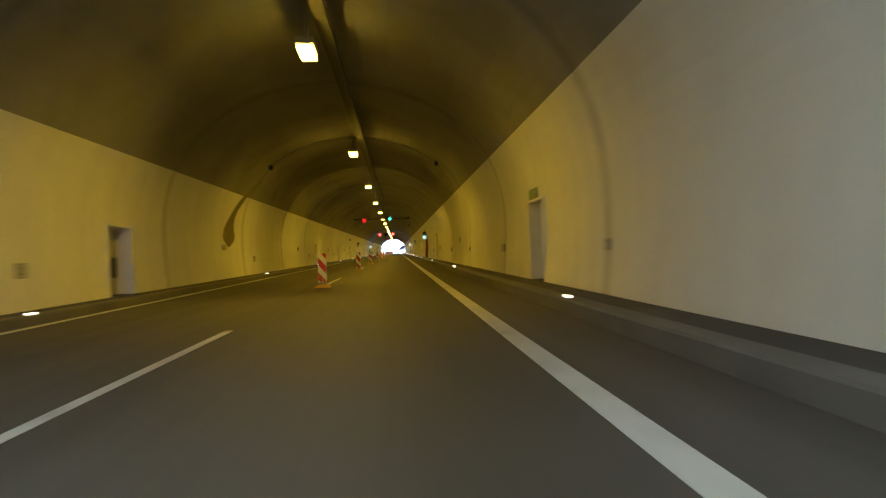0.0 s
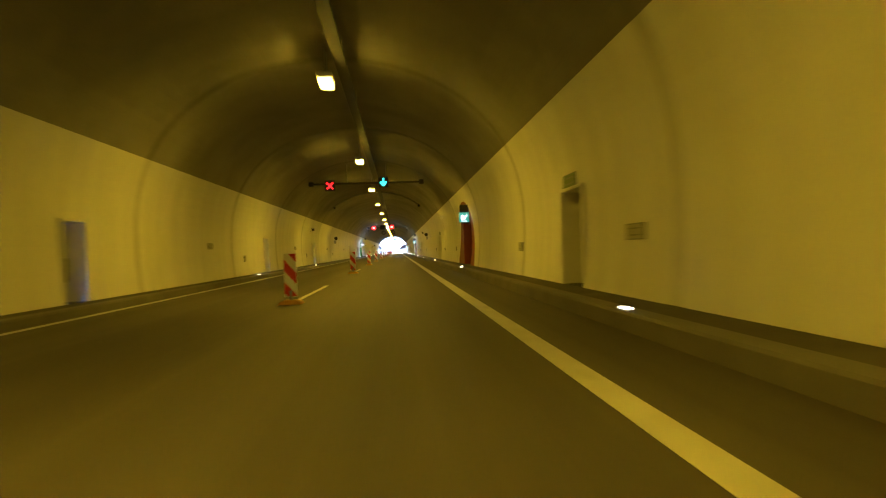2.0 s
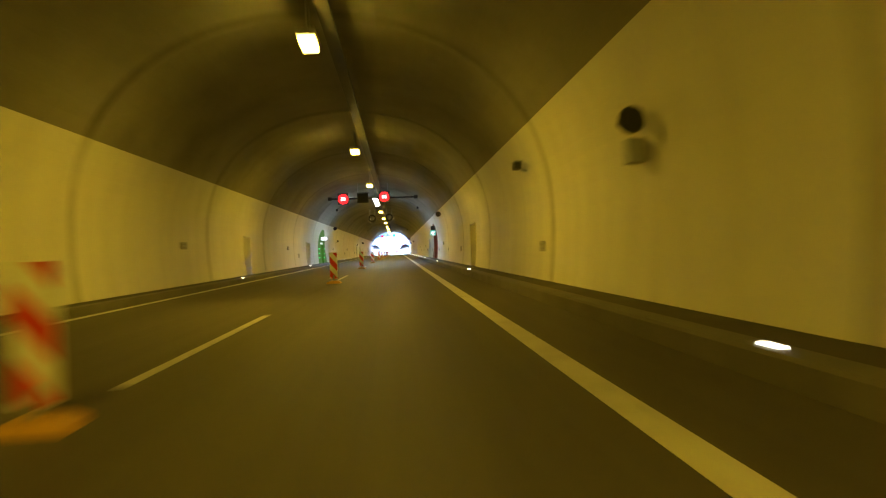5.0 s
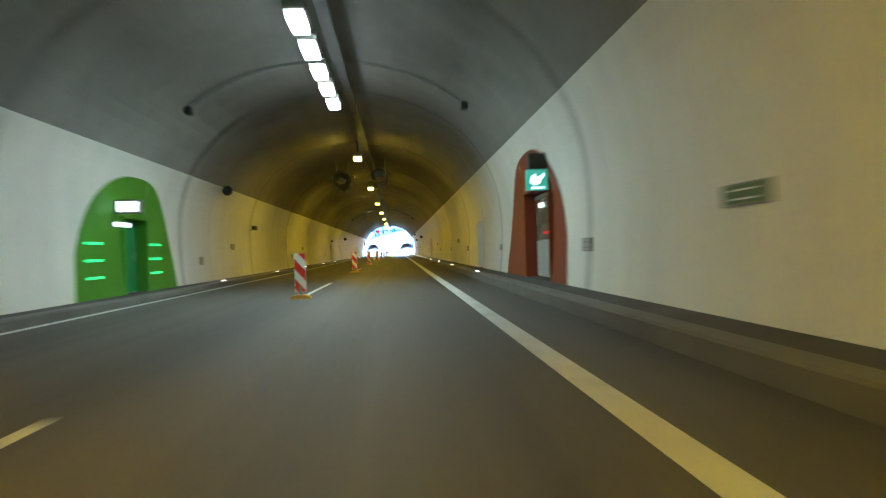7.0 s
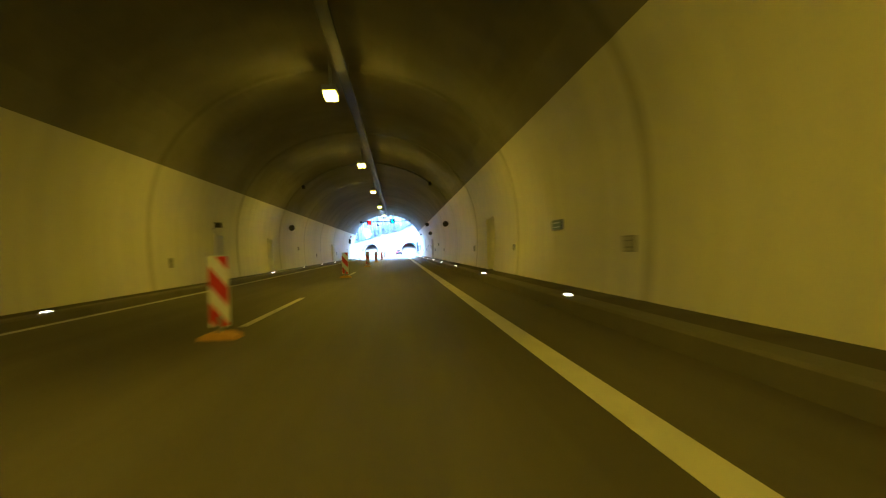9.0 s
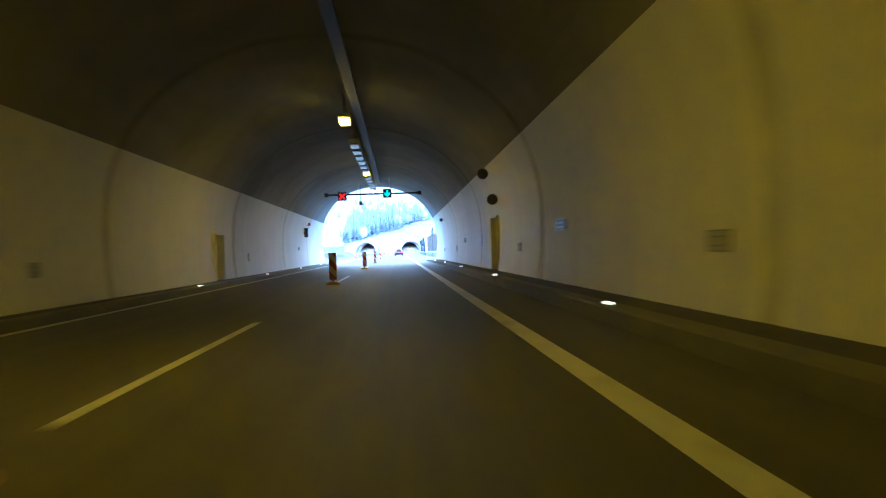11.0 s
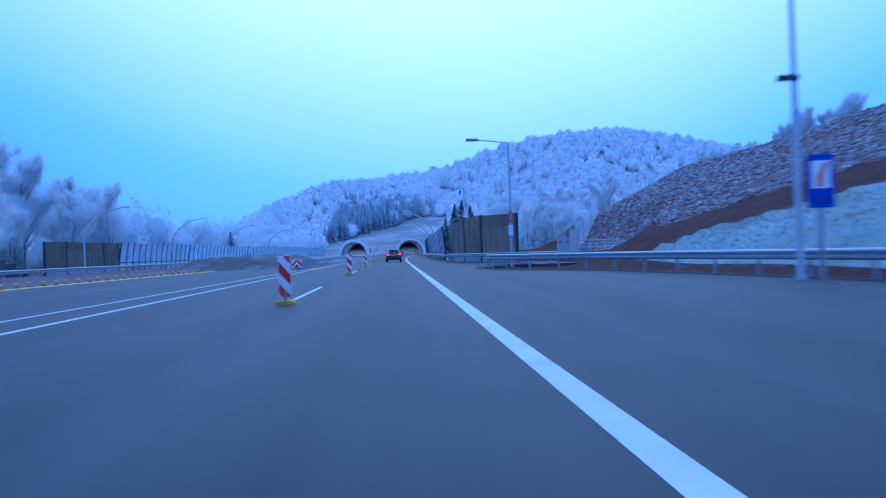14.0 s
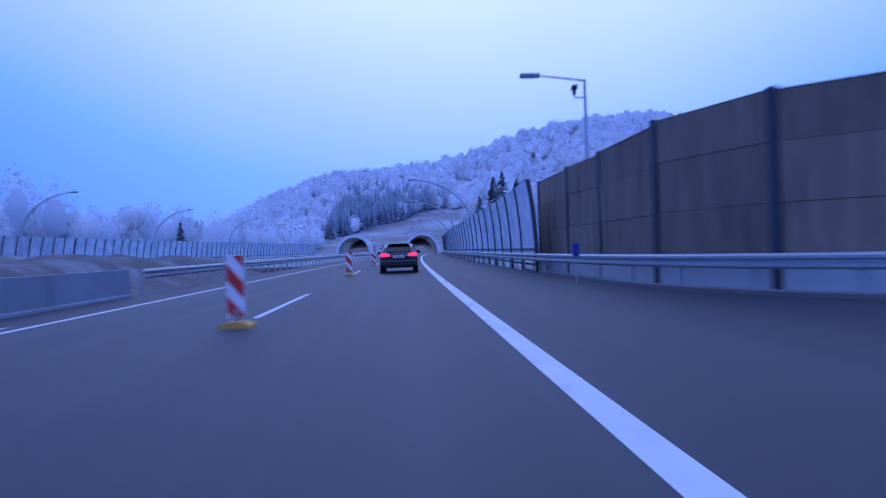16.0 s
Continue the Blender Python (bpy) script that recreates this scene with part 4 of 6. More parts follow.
# arched conduits with end boxes
def conduit(y, half_angle):
    t = empty("vault_conduit", (CX, y, 0))
    pts = [(0.992 * w, 0, z - 0.05) for w, z in (arch(math.pi / 2 + half_angle * (-1 + 2 * k / 24)) for k in range(25))]
    bm = bm_new()
    pipe(bm, pts, 0.035, 6)
    part("pipe", bm, M_GREY_METAL, t)
    for p in (pts[0], pts[-1]):
        bm = bm_new()
        box(bm, p[0] - 0.09, p[0] + 0.09, -0.16, 0.16, p[2] - 0.15, p[2] + 0.06, 0.025)
        part("end_box", bm, M_DARK, t)
    return tagged(t, "dark conduit arched over the vault with end boxes", "conduit", "vault conduits")


for y in (31.0, 104.4, 173.0, 239.0):
    conduit(y, 0.80)

# signs before the exit
t = empty("traffic_light", (on_left(2.7), 292.6, 2.7))
bm = bm_new()
rod(bm, (-0.05, 0, 0.0), (0.34, 0, 0.0), 0.03)
rod(bm, (-0.05, 0, -0.12), (0.2, 0, -0.02), 0.02)
part("arm", bm, M_GREY_METAL, t)
bm = bm_new()
box(bm, 0.08, 0.36, -0.12, 0.12, -0.34, 0.36, 0.03)
part("housing", bm, M_DARK, t)
for z in (-0.22, 0.01, 0.24):
    bm = bm_new()
    rod(bm, (0.22, -0.12, z), (0.22, -0.20, z), 0.10, 0.105, 16, caps=False)
    part("visor", bm, M_DARK, t)
    bm = bm_new()
    rod(bm, (0.22, -0.115, z), (0.22, -0.13, z), 0.085, 0.085, 16)
    part("lens", bm, M_CAR_GLASS, t)
tagged(t, "switched-off black traffic light on a wall arm", "traffic light")
t = empty("warning_beacon", (on_left(3.4), 293.7, 3.38))
bm = bm_new()
rod(bm, (0.16, 0, -0.06), (0.16, 0, 0.12), 0.11, 0.09, 14)
part("dome", bm, M_RED, t)
bm = bm_new()
box(bm, -0.05, 0.26, -0.09, 0.09, -0.10, -0.062, 0.01)
part("bracket", bm, M_GREY_METAL, t)
tagged(t, "red warning beacon on the tunnel wall", "warning light")
t = empty("hanging_sensor", (-3.07, 296.0, 5.1))
bm = bm_new()
rod(bm, (0, 0, 0.12), (0, 0, 1.5), 0.025)
part("rod", bm, M_DARK, t)
bm = bm_new()
box(bm, -0.11, 0.11, -0.16, 0.16, -0.16, 0.14, 0.02)
part("body", bm, M_DARK, t)
bm = bm_new()
box(bm, 0.112, 0.24, -0.10, 0.06, -0.14, -0.04, 0.02)
part("lens_hood", bm, M_DARK, t)
tagged(t, "dark sensor box hanging on a rod", "sensor")


# lit markers on the kerbs
def kerb_marker():
    t = empty("kerb_marker", (0, 0, 0))
    bm = bm_new()
    prism(bm, [(-0.06, 0.0), (0.06, 0.0), (0.05, 0.03), (-0.05, 0.03)], 0, -0.07, 0.07)
    part("body", bm, M_GREY_METAL, t)
    bm = bm_new()
    box(bm, -0.055, 0.055, -0.068, -0.052, 0.008, 0.032, 0.003)
    part("light", bm, M_REFLECTOR, t, "small bright light")
    return tagged(t, "small lit marker on the kerb", "kerb marker", "kerb markers")


marker_y = [10.4 + 20.85 * k for k in range(9)] + [188.0 + 10.67 * k for k in range(11)]
first = kerb_marker()
first.matrix_basis = pose(KR + 0.13, marker_y[0], 0.2352)
for y in marker_y[1:]:
    copy_thing(first, pose(KR + 0.13, y, 0.2352))
for y in marker_y:
    copy_thing(first, pose(KL - 0.13, y + 1.7, 0.1702))


# roadwork beacons on the lane line
def clip_band(x0, x1, z0, z1, c, w):
    """The part of a band |z + x - c| < w that lies in a rectangle."""
    poly = [(x0, z0), (x1, z0), (x1, z1), (x0, z1)]
    for sign, lim in ((1, c + w), (-1, -(c - w))):
        out = []
        for p, q in zip(poly, poly[1:] + poly[:1]):
            dp, dq = sign * (p[0] * 1.15 + p[1]) - lim, sign * (q[0] * 1.15 + q[1]) - lim
            if dp <= 0:
                out.append(p)
            if dp * dq < 0:
                u = dp / (dp - dq)
                out.append((p[0] + u * (q[0] - p[0]), p[1] + u * (q[1] - p[1])))
        poly = out
        if len(poly) < 3:
            return []
    return poly


def beacon():
    t = empty("roadwork_beacon", (0, 0, 0))
    bm = bm_new()
    prism(bm, [(-0.25, 0.0), (0.25, 0.0), (0.235, 0.05), (0.12, 0.095), (-0.12, 0.095), (-0.235, 0.05)], 1, -0.17, 0.17)
    part("base", bm, M_YELLOW, t, "scuffed yellow rubber foot")
    bm = bm_new()
    box(bm, -0.03, 0.03, -0.03, 0.03, 0.09, 0.30, 0.004)
    part("post", bm, M_GREY_METAL, t)
    bm = bm_new()
    box(bm, -0.135, 0.135, -0.022, 0.022, 0.16, 1.10, 0.012)
    panel = part("panel", bm, M_WHITE, t, "white reflective panel with red diagonals")
    for c in (0.22, 0.70, 1.18):
        poly = clip_band(-0.128, 0.128, 0.17, 1.09, c, 0.125)
        if poly:
            for y0, y1 in ((-0.0255, -0.0222), (0.0222, 0.0255)):
                bm = bm_new()
                prism(bm, poly, 1, y0, y1)
                part("red_stripe", bm, M_RED, panel)
    return tagged(t, "red and white striped roadwork beacon on a yellow base", "beacon", "roadwork beacons")


beacon_y = [20.9 + 18.65 * k for k in range(-1, 11)] + [226.8 + 19.4 * k for k in range(12)]
first = beacon()
first.matrix_basis = pose(-2.36, beacon_y[0], 0.0, 0, 0, 4)
for k, y in enumerate(beacon_y[1:]):
    copy_thing(first, pose(-2.36 + bend(y) + 0.04 * math.sin(k * 2.3), y, 0.0, 0, 0, 5 * math.sin(k * 1.7)))


# ---- things in the open ----
def line_points(pts, step):
    """Even steps along a broken line, with the heading at each."""
    out, carry = [], 0.0
    for a, b in zip(pts, pts[1:]):
        a, b = Vector(a), Vector(b)
        d, n = (b - a).length, (b - a).normalized()
        while carry <= d:
            out.append((a + n * carry, math.degrees(math.atan2(n.y, n.x))))
            carry += step
        carry -= d
    return out


def round_line(pts, times=2):
    """Cut the corners of a broken line."""
    for _ in range(times):
        q = [pts[0]]
        for a, b in zip(pts, pts[1:]):
            q += [tuple(0.75 * u + 0.25 * v for u, v in zip(a, b)), tuple(0.25 * u + 0.75 * v for u, v in zip(a, b))]
        pts = q + [pts[-1]]
    return pts


W_BEAM = [(0.0, -0.155), (-0.035, -0.14), (-0.08, -0.105), (-0.08, -0.055), (-0.02, -0.02), (-0.02, 0.02), (-0.08, 0.055), (-0.08, 0.105), (-0.035, 0.14), (0.0, 0.155)]


def guard_rail(pts, z, label, side=1, step=2.0, double=False):
    """W-beam on steel posts along a plan line; side: which way it faces."""
    t = empty("guard_rail", (pts[0][0], pts[0][1], 0))
    pts = round_line(pts)
    o = t.location
    for dz in ((0.0, -0.36) if double else (0.0,)):
        prof = [(side * u, v) for u, v in W_BEAM]
        prof += [(side * (u + 0.006), v) for u, v in reversed(W_BEAM)]
        bm = bm_new()
        sweep(bm, prof, [(x - o.x, y - o.y, z + dz - 0.155) for x, y in pts], closed=True)
        part("beam", bm, M_STEEL, t)
    bm = bm_new()
    box(bm, -0.045, 0.045, -0.03, 0.03, -0.25, z - 0.02, 0.008)
    first = None
    for p, h in line_points([(x, y, 0) for x, y in pts], step):
        if first is None:
            first = part("post", bm, M_STEEL, t)
            ob = first
        else:
            ob = first.copy()
            scene.collection.objects.link(ob)
        ob.matrix_basis = pose(p.x - o.x + 0.07 * side * math.sin(radians(h)), p.y - o.y - 0.07 * side * math.cos(radians(h)), 0, 0, 0, h)
    return tagged(t, label, "guard rail")


guard_rail([(8.9, 351.2), (7.4, 351.0), (6.3, 349.8), (5.5, 347.2), (5.4, 345.0), (6.05, 342.4), (7.6, 340.2), (9.2, 336.6), (10.6, 331), (11.8, 324.5), (12.9, 317), (13.2, 309)], 0.80, "galvanised guard rail curving round the exit island", -1)
guard_rail([(24, 360), (15.3, 358.2), (11.7, 359.2), (8.0, 363.2), (6.2, 367), (5.45, 373), (5.35, 382)] + [(5.4 + bend(y), y) for y in range(395, 560, 15)], 0.78, "galvanised guard rail beside the carriageway", 1)
guard_rail([(-8.05, 373.5), (-8.3, 384)] + [(-8.4 + bend(y), y) for y in range(395, 560, 15)], 0.78, "galvanised guard rail beside the carriageway", -1)
guard_rail([(-27.5, 344), (-27.0, 360), (-26.0, 385), (-24.5, 420), (-21.5, 470), (-18, 540)], 0.78, "galvanised guard rail beyond the other carriageway", -1)
guard_rail([(-11.6, 395), (-11.3, 420), (-10.0, 450), (-6.0, 500), (0.0, 552)], 0.78, "galvanised guard rail along the central reserve", -1)


# timber noise wall
def timber_wall(pts, z0, tops, label):
    """Bays of boards between steel posts, along a broken plan line; one top height for each bay."""
    t = empty("timber_noise_wall", (*pts[0], 0))
    o = t.location.copy()
    for k, (a, b) in enumerate(zip(pts, pts[1:])):
        va, d = Vector((a[0] - o.x, a[1] - o.y, 0)), Vector((b[0] - a[0], b[1] - a[1], 0))
        m = Matrix.Translation(va) @ pose(0, 0, 0, 0, 0, math.degrees(math.atan2(d.y, d.x)))
        L, z1 = d.length, tops[k]
        zs = [z0, z0 + 0.34 * (z1 - z0), z0 + 0.70 * (z1 - z0), z1]
        for q in range(3):
            bm = bm_new()
            off = 0.014 * ((k + q) % 2)
            box(bm, 0.09, L - 0.09, -0.05 + off, 0.05 + off, zs[q] + 0.002, zs[q + 1] - 0.002, 0.003, m=m)
            nb = max(2, int(L / 0.16))
            for j in range(nb):
                x, w = 0.11 + (L - 0.22) * (j + 0.5) / nb, (L - 0.22) / nb / 2 - 0.006
                for ya, yb in ((-0.068, -0.0505), (0.0505, 0.068)):
                    box(bm, x - w, x + w, ya + off, yb + off, zs[q] + 0.006, zs[q + 1] - 0.006, m=m)
            part("panel", bm, M_TIMBER, t)
        bm = bm_new()
        box(bm, 0.05, L - 0.05, -0.08, 0.08, z1, z1 + 0.035, 0.008, m=m)
        part("cap", bm, M_TIMBER, t)
        bm = bm_new()
        box(bm, 0.0, L, -0.10, 0.10, -0.6, z0, 0.01, m=m)
        part("plinth", bm, M_SLAB, t, "pale concrete plinth")
    for k, p in enumerate(pts):
        a, b = pts[max(0, k - 1)], pts[min(len(pts) - 1, k + 1)]
        m = Matrix.Translation((p[0] - o.x, p[1] - o.y, 0)) @ pose(0, 0, 0, 0, 0, math.degrees(math.atan2(b[1] - a[1], b[0] - a[0])))
        zt = max(tops[max(0, k - 1)], tops[min(len(tops) - 1, k)]) + 0.07
        bm = bm_new()
        for x0, x1, y0, y1 in ((-0.11, 0.11, -0.105, -0.09), (-0.11, 0.11, 0.09, 0.105), (-0.008, 0.008, -0.09, 0.09)):
            box(bm, x0, x1, y0, y1, -0.6, zt, m=m)
        part("post", bm, M_POST, t)
    return tagged(t, label, "noise barrier")


timber_wall([(10.42, 363.0), (7.72, 365.3), (6.56, 368.5), (6.50, 372.9), (6.28, 376.1), (6.2, 380.6)], 0.62, (4.03, 4.05, 3.95, 3.88, 3.82), "dark brown timber noise wall with steel posts, bent towards the slope")
timber_wall([(-39.6, 385.2), (-39.1, 389.0), (-38.6, 392.8), (-38.1, 396.6), (-37.7, 400.2)], 0.5, (3.66, 3.66, 3.66, 3.70), "dark brown timber noise wall with steel posts")


# clear noise wall: curved posts with frosted panes between
def clear_wall(pts, step, z0, z1, lean, label):
    t = empty("clear_noise_wall", (pts[0][0], pts[0][1], 0))
    o = t.location
    stops = line_points([(x, y, 0) for x, y in pts], step)
    n = 10
    curve = [(lean * (k / n) ** 2.2, z0 + (z1 - z0) * k / n) for k in range(n + 1)]
    bm = bm_new()
    rows = [[bm.verts.new((x, u + w, z)) for x, w in ((-0.045, -0.08), (0.045, -0.08), (0.045, 0.08), (-0.045, 0.08))] for u, z in [(0.0, z0 - 0.6)] + curve]
    for ra, rb in zip(rows, rows[1:]):
        for q in range(4):
            bm.faces.new((ra[q], ra[(q + 1) % 4], rb[(q + 1) % 4], rb[q]))
    bm.faces.new(rows[-1])
    bm.faces.new(rows[0][::-1])
    bar = None
    pane_mesh = None
    for k, (p, h) in enumerate(stops):
        m = Matrix.Translation((p.x - o.x, p.y - o.y, 0)) @ pose(0, 0, 0, 0, 0, h)
        if bar is None:
            bar = part("post", bm, M_POST, t)
            ob = bar
        else:
            ob = bar.copy()
            scene.collection.objects.link(ob)
        ob.matrix_basis = m
        if k + 1 < len(stops):
            if pane_mesh is None:
                pm = bm_new()
                rows = [[pm.verts.new((x, u + s, z)) for x in (0.06, step - 0.06)] for s, cc in ((-0.012, curve[1:]), (0.012, curve[1:][::-1])) for u, z in cc]
                for a, b in zip(rows, rows[1:] + rows[:1]):
                    pm.faces.new((a[0], a[1], b[1], b[0]))
                pane_mesh = part("pane", pm, M_PANE, t)
                ob = pane_mesh
            else:
                ob = pane_mesh.copy()
                scene.collection.objects.link(ob)
            ob.matrix_basis = m
    for zr in (z0 + 0.02, curve[2][1] - 0.06):
        bm = bm_new()
        u = curve[2][0]
        sweep(bm, [(-0.03 - u, 0), (0.03 - u, 0), (0.03 - u, 0.1), (-0.03 - u, 0.1)], [(p.x - o.x, p.y - o.y, zr) for p, h in stops], closed=True)
        part("rail", bm, M_POST, t)
    return tagged(t, label, "noise barrier")


clear_wall([(5.42, 378.0)] + [(5.75 + bend(y), y) for y in range(392, 552, 16)], 3.6, 0.25, 3.72, 0.28, "clear noise wall of pale panes between curved posts")
clear_wall([(-37.7, 400.4), (-36.9, 425), (-34.5, 460), (-30.5, 500), (-25.5, 545)], 2.05, 0.35, 3.72, -0.42, "clear noise wall of pale panes between curved posts")


# street lamps
def mast_lamp(x, y, h, arm, label, camera_box=False, clamp=0.0):
    t = empty("street_lamp", (x, y, -0.1))
    bm = bm_new()
    pipe(bm, [(0, 0, 0), (0, 0, 0.25)], 0.13, 10)
    part("foot", bm, M_LAMP_POST, t)
    bm = bm_new()
    pipe(bm, [(0, 0, 0.2), (0, 0, h * 0.5), (0, 0, h)], [0.10, 0.08, 0.055], 10)
    part("mast", bm, M_LAMP_POST, t)
    bm = bm_new()
    pipe(bm, [(0, 0, h - 0.05), (-arm * 0.5, 0, h + 0.08), (-arm, 0, h + 0.18)], [0.045, 0.04, 0.035], 8)
    part("arm", bm, M_LAMP_POST, t)
    bm = bm_new()
    box(bm, -arm - 0.75, -arm + 0.05, -0.15, 0.15, h + 0.12, h + 0.27, 0.05)
    head = part("head", bm, M_GREY_METAL, t, "flat grey lamp head")
    bm = bm_new()
    box(bm, -arm - 0.68, -arm - 0.10, -0.11, 0.11, h + 0.105, h + 0.119, 0.004)
    part("glass", bm, M_OFF_GLASS, head)
    if clamp:
        bm = bm_new()
        box(bm, -0.42, 0.1, -0.09, 0.09, clamp - 0.07, clamp + 0.07, 0.02)
        part("sensor", bm, M_DARK, t, "small dark box clamped to the mast")
    if camera_box:
        bm = bm_new()
        pipe(bm, [(0, 0, h - 0.75), (-0.42, 0, h - 0.72)], 0.03, 6)
        rod(bm, (-0.42, 0, h - 0.75), (-0.42, 0, h - 0.35), 0.025)
        part("bracket", bm, M_LAMP_POST, t)
        bm = bm_new()
        box(bm, -0.52, -0.34, -0.2, 0.2, h - 0.42, h - 0.24, 0.02)
        box(bm, -0.5, -0.38, -0.05, 0.05, h - 0.62, h - 0.42, 0.01)
        part("sensor", bm, M_DARK, t, "small dark sensor")
    return tagged(t, label, "street lamp", "street lamps")


mast_lamp(10.7, 325.2, 8.1, 2.7, "grey steel street lamp with a straight arm, unlit", clamp=5.4)
mast_lamp(7.65, 350.4, 8.1, 2.0, "grey steel street lamp with a straight arm, unlit")
mast_lamp(7.75, 378.6, 7.9, 1.9, "grey steel street lamp with a sensor on its mast, unlit", True)


def arched_lamp(x, y, h, reach, label):
    t = empty("arched_lamp", (x, y, -0.1))
    s = 1 if reach > 0 else -1
    n = 10
    pts = [(0, 0, 0), (0, 0, h * 0.45)]
    for k in range(1, n + 1):
        a = k / n * math.pi * 0.46
        pts.append((reach * (1 - math.cos(a)) / (1 - math.cos(math.pi * 0.46)), 0, h * 0.45 + h * 0.55 * math.sin(a) / math.sin(math.pi * 0.46)))
    bm = bm_new()
    pipe(bm, pts, [0.13 - 0.07 * k / (len(pts) - 1) for k in range(len(pts))], 8)
    part("mast", bm, M_LAMP_POST, t)
    bm = bm_new()
    box(bm, min(reach, reach + s * 0.7), max(reach, reach + s * 0.7), -0.13, 0.13, h - 0.05, h + 0.08, 0.04)
    part("head", bm, M_GREY_METAL, t, "flat grey lamp head")
    return tagged(t, label, "street lamp", "street lamps")


for k in range(4):
    y = 411.0 + 27.0 * k
    arched_lamp(5.95 + bend(y), y, 7.5, -4.9, "tall curved grey street lamp, unlit")
for x, y in ((-35.5, 388.0), (-34.5, 415.0), (-32.5, 442.0), (-30, 470.0)):
    arched_lamp(x - 1.0, y, 7.7, 4.6, "tall curved grey street lamp, unlit")

# blue information sign
t = empty("information_sign", (11.15, 325.0, 0.0))
bm = bm_new()
box(bm, -0.05, 0.05, -0.05, 0.05, -0.2, 3.1, 0.01)
part("post", bm, M_STEEL, t)
bm = bm_new()
box(bm, -0.36, 0.36, -0.075, -0.052, 1.86, 3.25, 0.02)
part("panel", bm, M_BLUE_SIGN, t, "blue reflective panel")
bm = bm_new()
box(bm, -0.25, 0.25, -0.084, -0.076, 2.36, 3.08, 0.01)
part("white_field", bm, M_WHITE, t, "white field")
bm = bm_new()
prism(bm, [(-0.10, 2.42), (0.04, 2.42), (0.06, 2.72), (0.18, 3.02), (0.08, 3.02), (-0.04, 2.76), (-0.10, 2.70)], 1, -0.09, -0.0845)
part("red_symbol", bm, M_RED, t, "dark red shape")
bm = bm_new()
box(bm, -0.22, 0.22, -0.082, -0.0755, 1.98, 2.16, 0.01)
part("lower_bar", bm, M_BLUE_BAR, t)
tagged(t, "blue and white information sign on a steel post", "road sign")

# ring and white plate on the second lamp's mast
t = empty("rescue_board", (7.65, 350.2, 0.0), -65)
bm = bm_new()
ring(bm, 0.24, 0.30, -0.07, -0.04, 24)
bmesh.ops.transform(bm, matrix=Matrix.Translation((0, 0, 3.15)) @ Matrix.Diagonal((0.8, 1, 1.25, 1)), verts=bm.verts)
part("red_ring", bm, M_RED, t, "red ring")
bm = bm_new()
box(bm, -0.24, 0.24, -0.07, -0.05, 1.95, 2.62, 0.01)
part("board", bm, M_WHITE, t, "white board")
for z in (2.15, 2.3, 2.45):
    bm = bm_new()
    box(bm, -0.18, 0.18, -0.076, -0.0705, z - 0.008, z + 0.008)
    part("text_bar", bm, M_PLATE_INK, t)
bm = bm_new()
box(bm, -0.04, 0.04, -0.16, -0.12, -0.1, 3.5, 0.008, m=Matrix.Translation((0, 0.11, 0)))
part("stake", bm, M_STEEL, t)
tagged(t, "white board and red ring on a post", "road sign")


# small blue box on a stake by the guard rail, and a slim box on the timber wall
t = empty("blue_marker", (4.96, 370.5, 0.0))
bm = bm_new()
box(bm, -0.02, 0.02, -0.02, 0.02, -0.1, 0.75, 0.004)
part("stake", bm, M_STEEL, t)
bm = bm_new()
box(bm, -0.09, 0.09, -0.06, 0.06, 0.74, 1.12, 0.015)
part("box", bm, M_BLUE_BAR, t, "dark blue plastic box")
tagged(t, "small dark blue marker box beside the guard rail", "marker post")


# cabinets
def cabinet(x, y, w, d, h, rz, mat, label):
    t = empty("utility_cabinet", (x, y, -0.1), rz)
    bm = bm_new()
    box(bm, -w / 2 - 0.03, w / 2 + 0.03, -d / 2 - 0.03, d / 2 + 0.03, 0, 0.28, 0.01)
    part("plinth", bm, M_KERB, t)
    bm = bm_new()
    box(bm, -w / 2, w / 2, -d / 2, d / 2, 0.282, h, 0.015)
    part("body", bm, mat, t)
    bm = bm_new()
    prism(bm, [(-w / 2 - 0.05, h + 0.002), (w / 2 + 0.05, h + 0.002), (w / 2 + 0.05, h + 0.03), (0, h + 0.09), (-w / 2 - 0.05, h + 0.03)], 1, -d / 2 - 0.05, d / 2 + 0.05)
    part("roof", bm, mat, t)
    for s in (-1, 1):
        bm = bm_new()
        box(bm, min(0.01 * s, s * (w / 2 - 0.04)), max(0.01 * s, s * (w / 2 - 0.04)), -d / 2 - 0.022, -d / 2 - 0.002, 0.33, h - 0.06, 0.006)
        door = part("door", bm, mat, t)
        bm = bm_new()
        box(bm, s * 0.07 - 0.012, s * 0.07 + 0.012, -d / 2 - 0.045, -d / 2 - 0.024, h * 0.5, h * 0.5 + 0.16, 0.004)
        part("handle", bm, M_DARK, door)
        for q in range(4):
            bm = bm_new()
            box(bm, s * w * 0.25 - 0.14, s * w * 0.25 + 0.14, -d / 2 - 0.03, -d / 2 - 0.0225, h - 0.3 - q * 0.05, h - 0.275 - q * 0.05)
            part("vent_slat", bm, M_DARK, door)
    return tagged(t, label, "cabinet")


cabinet(8.7, 313.6, 1.35, 0.9, 2.1, 8, M_CABINET, "grey-green metal utility cabinet on a concrete plinth")
cabinet(12.95, 357.6, 0.9, 0.6, 1.9, -12, M_CABINET_PALE, "pale grey metal utility cabinet beside the slope")

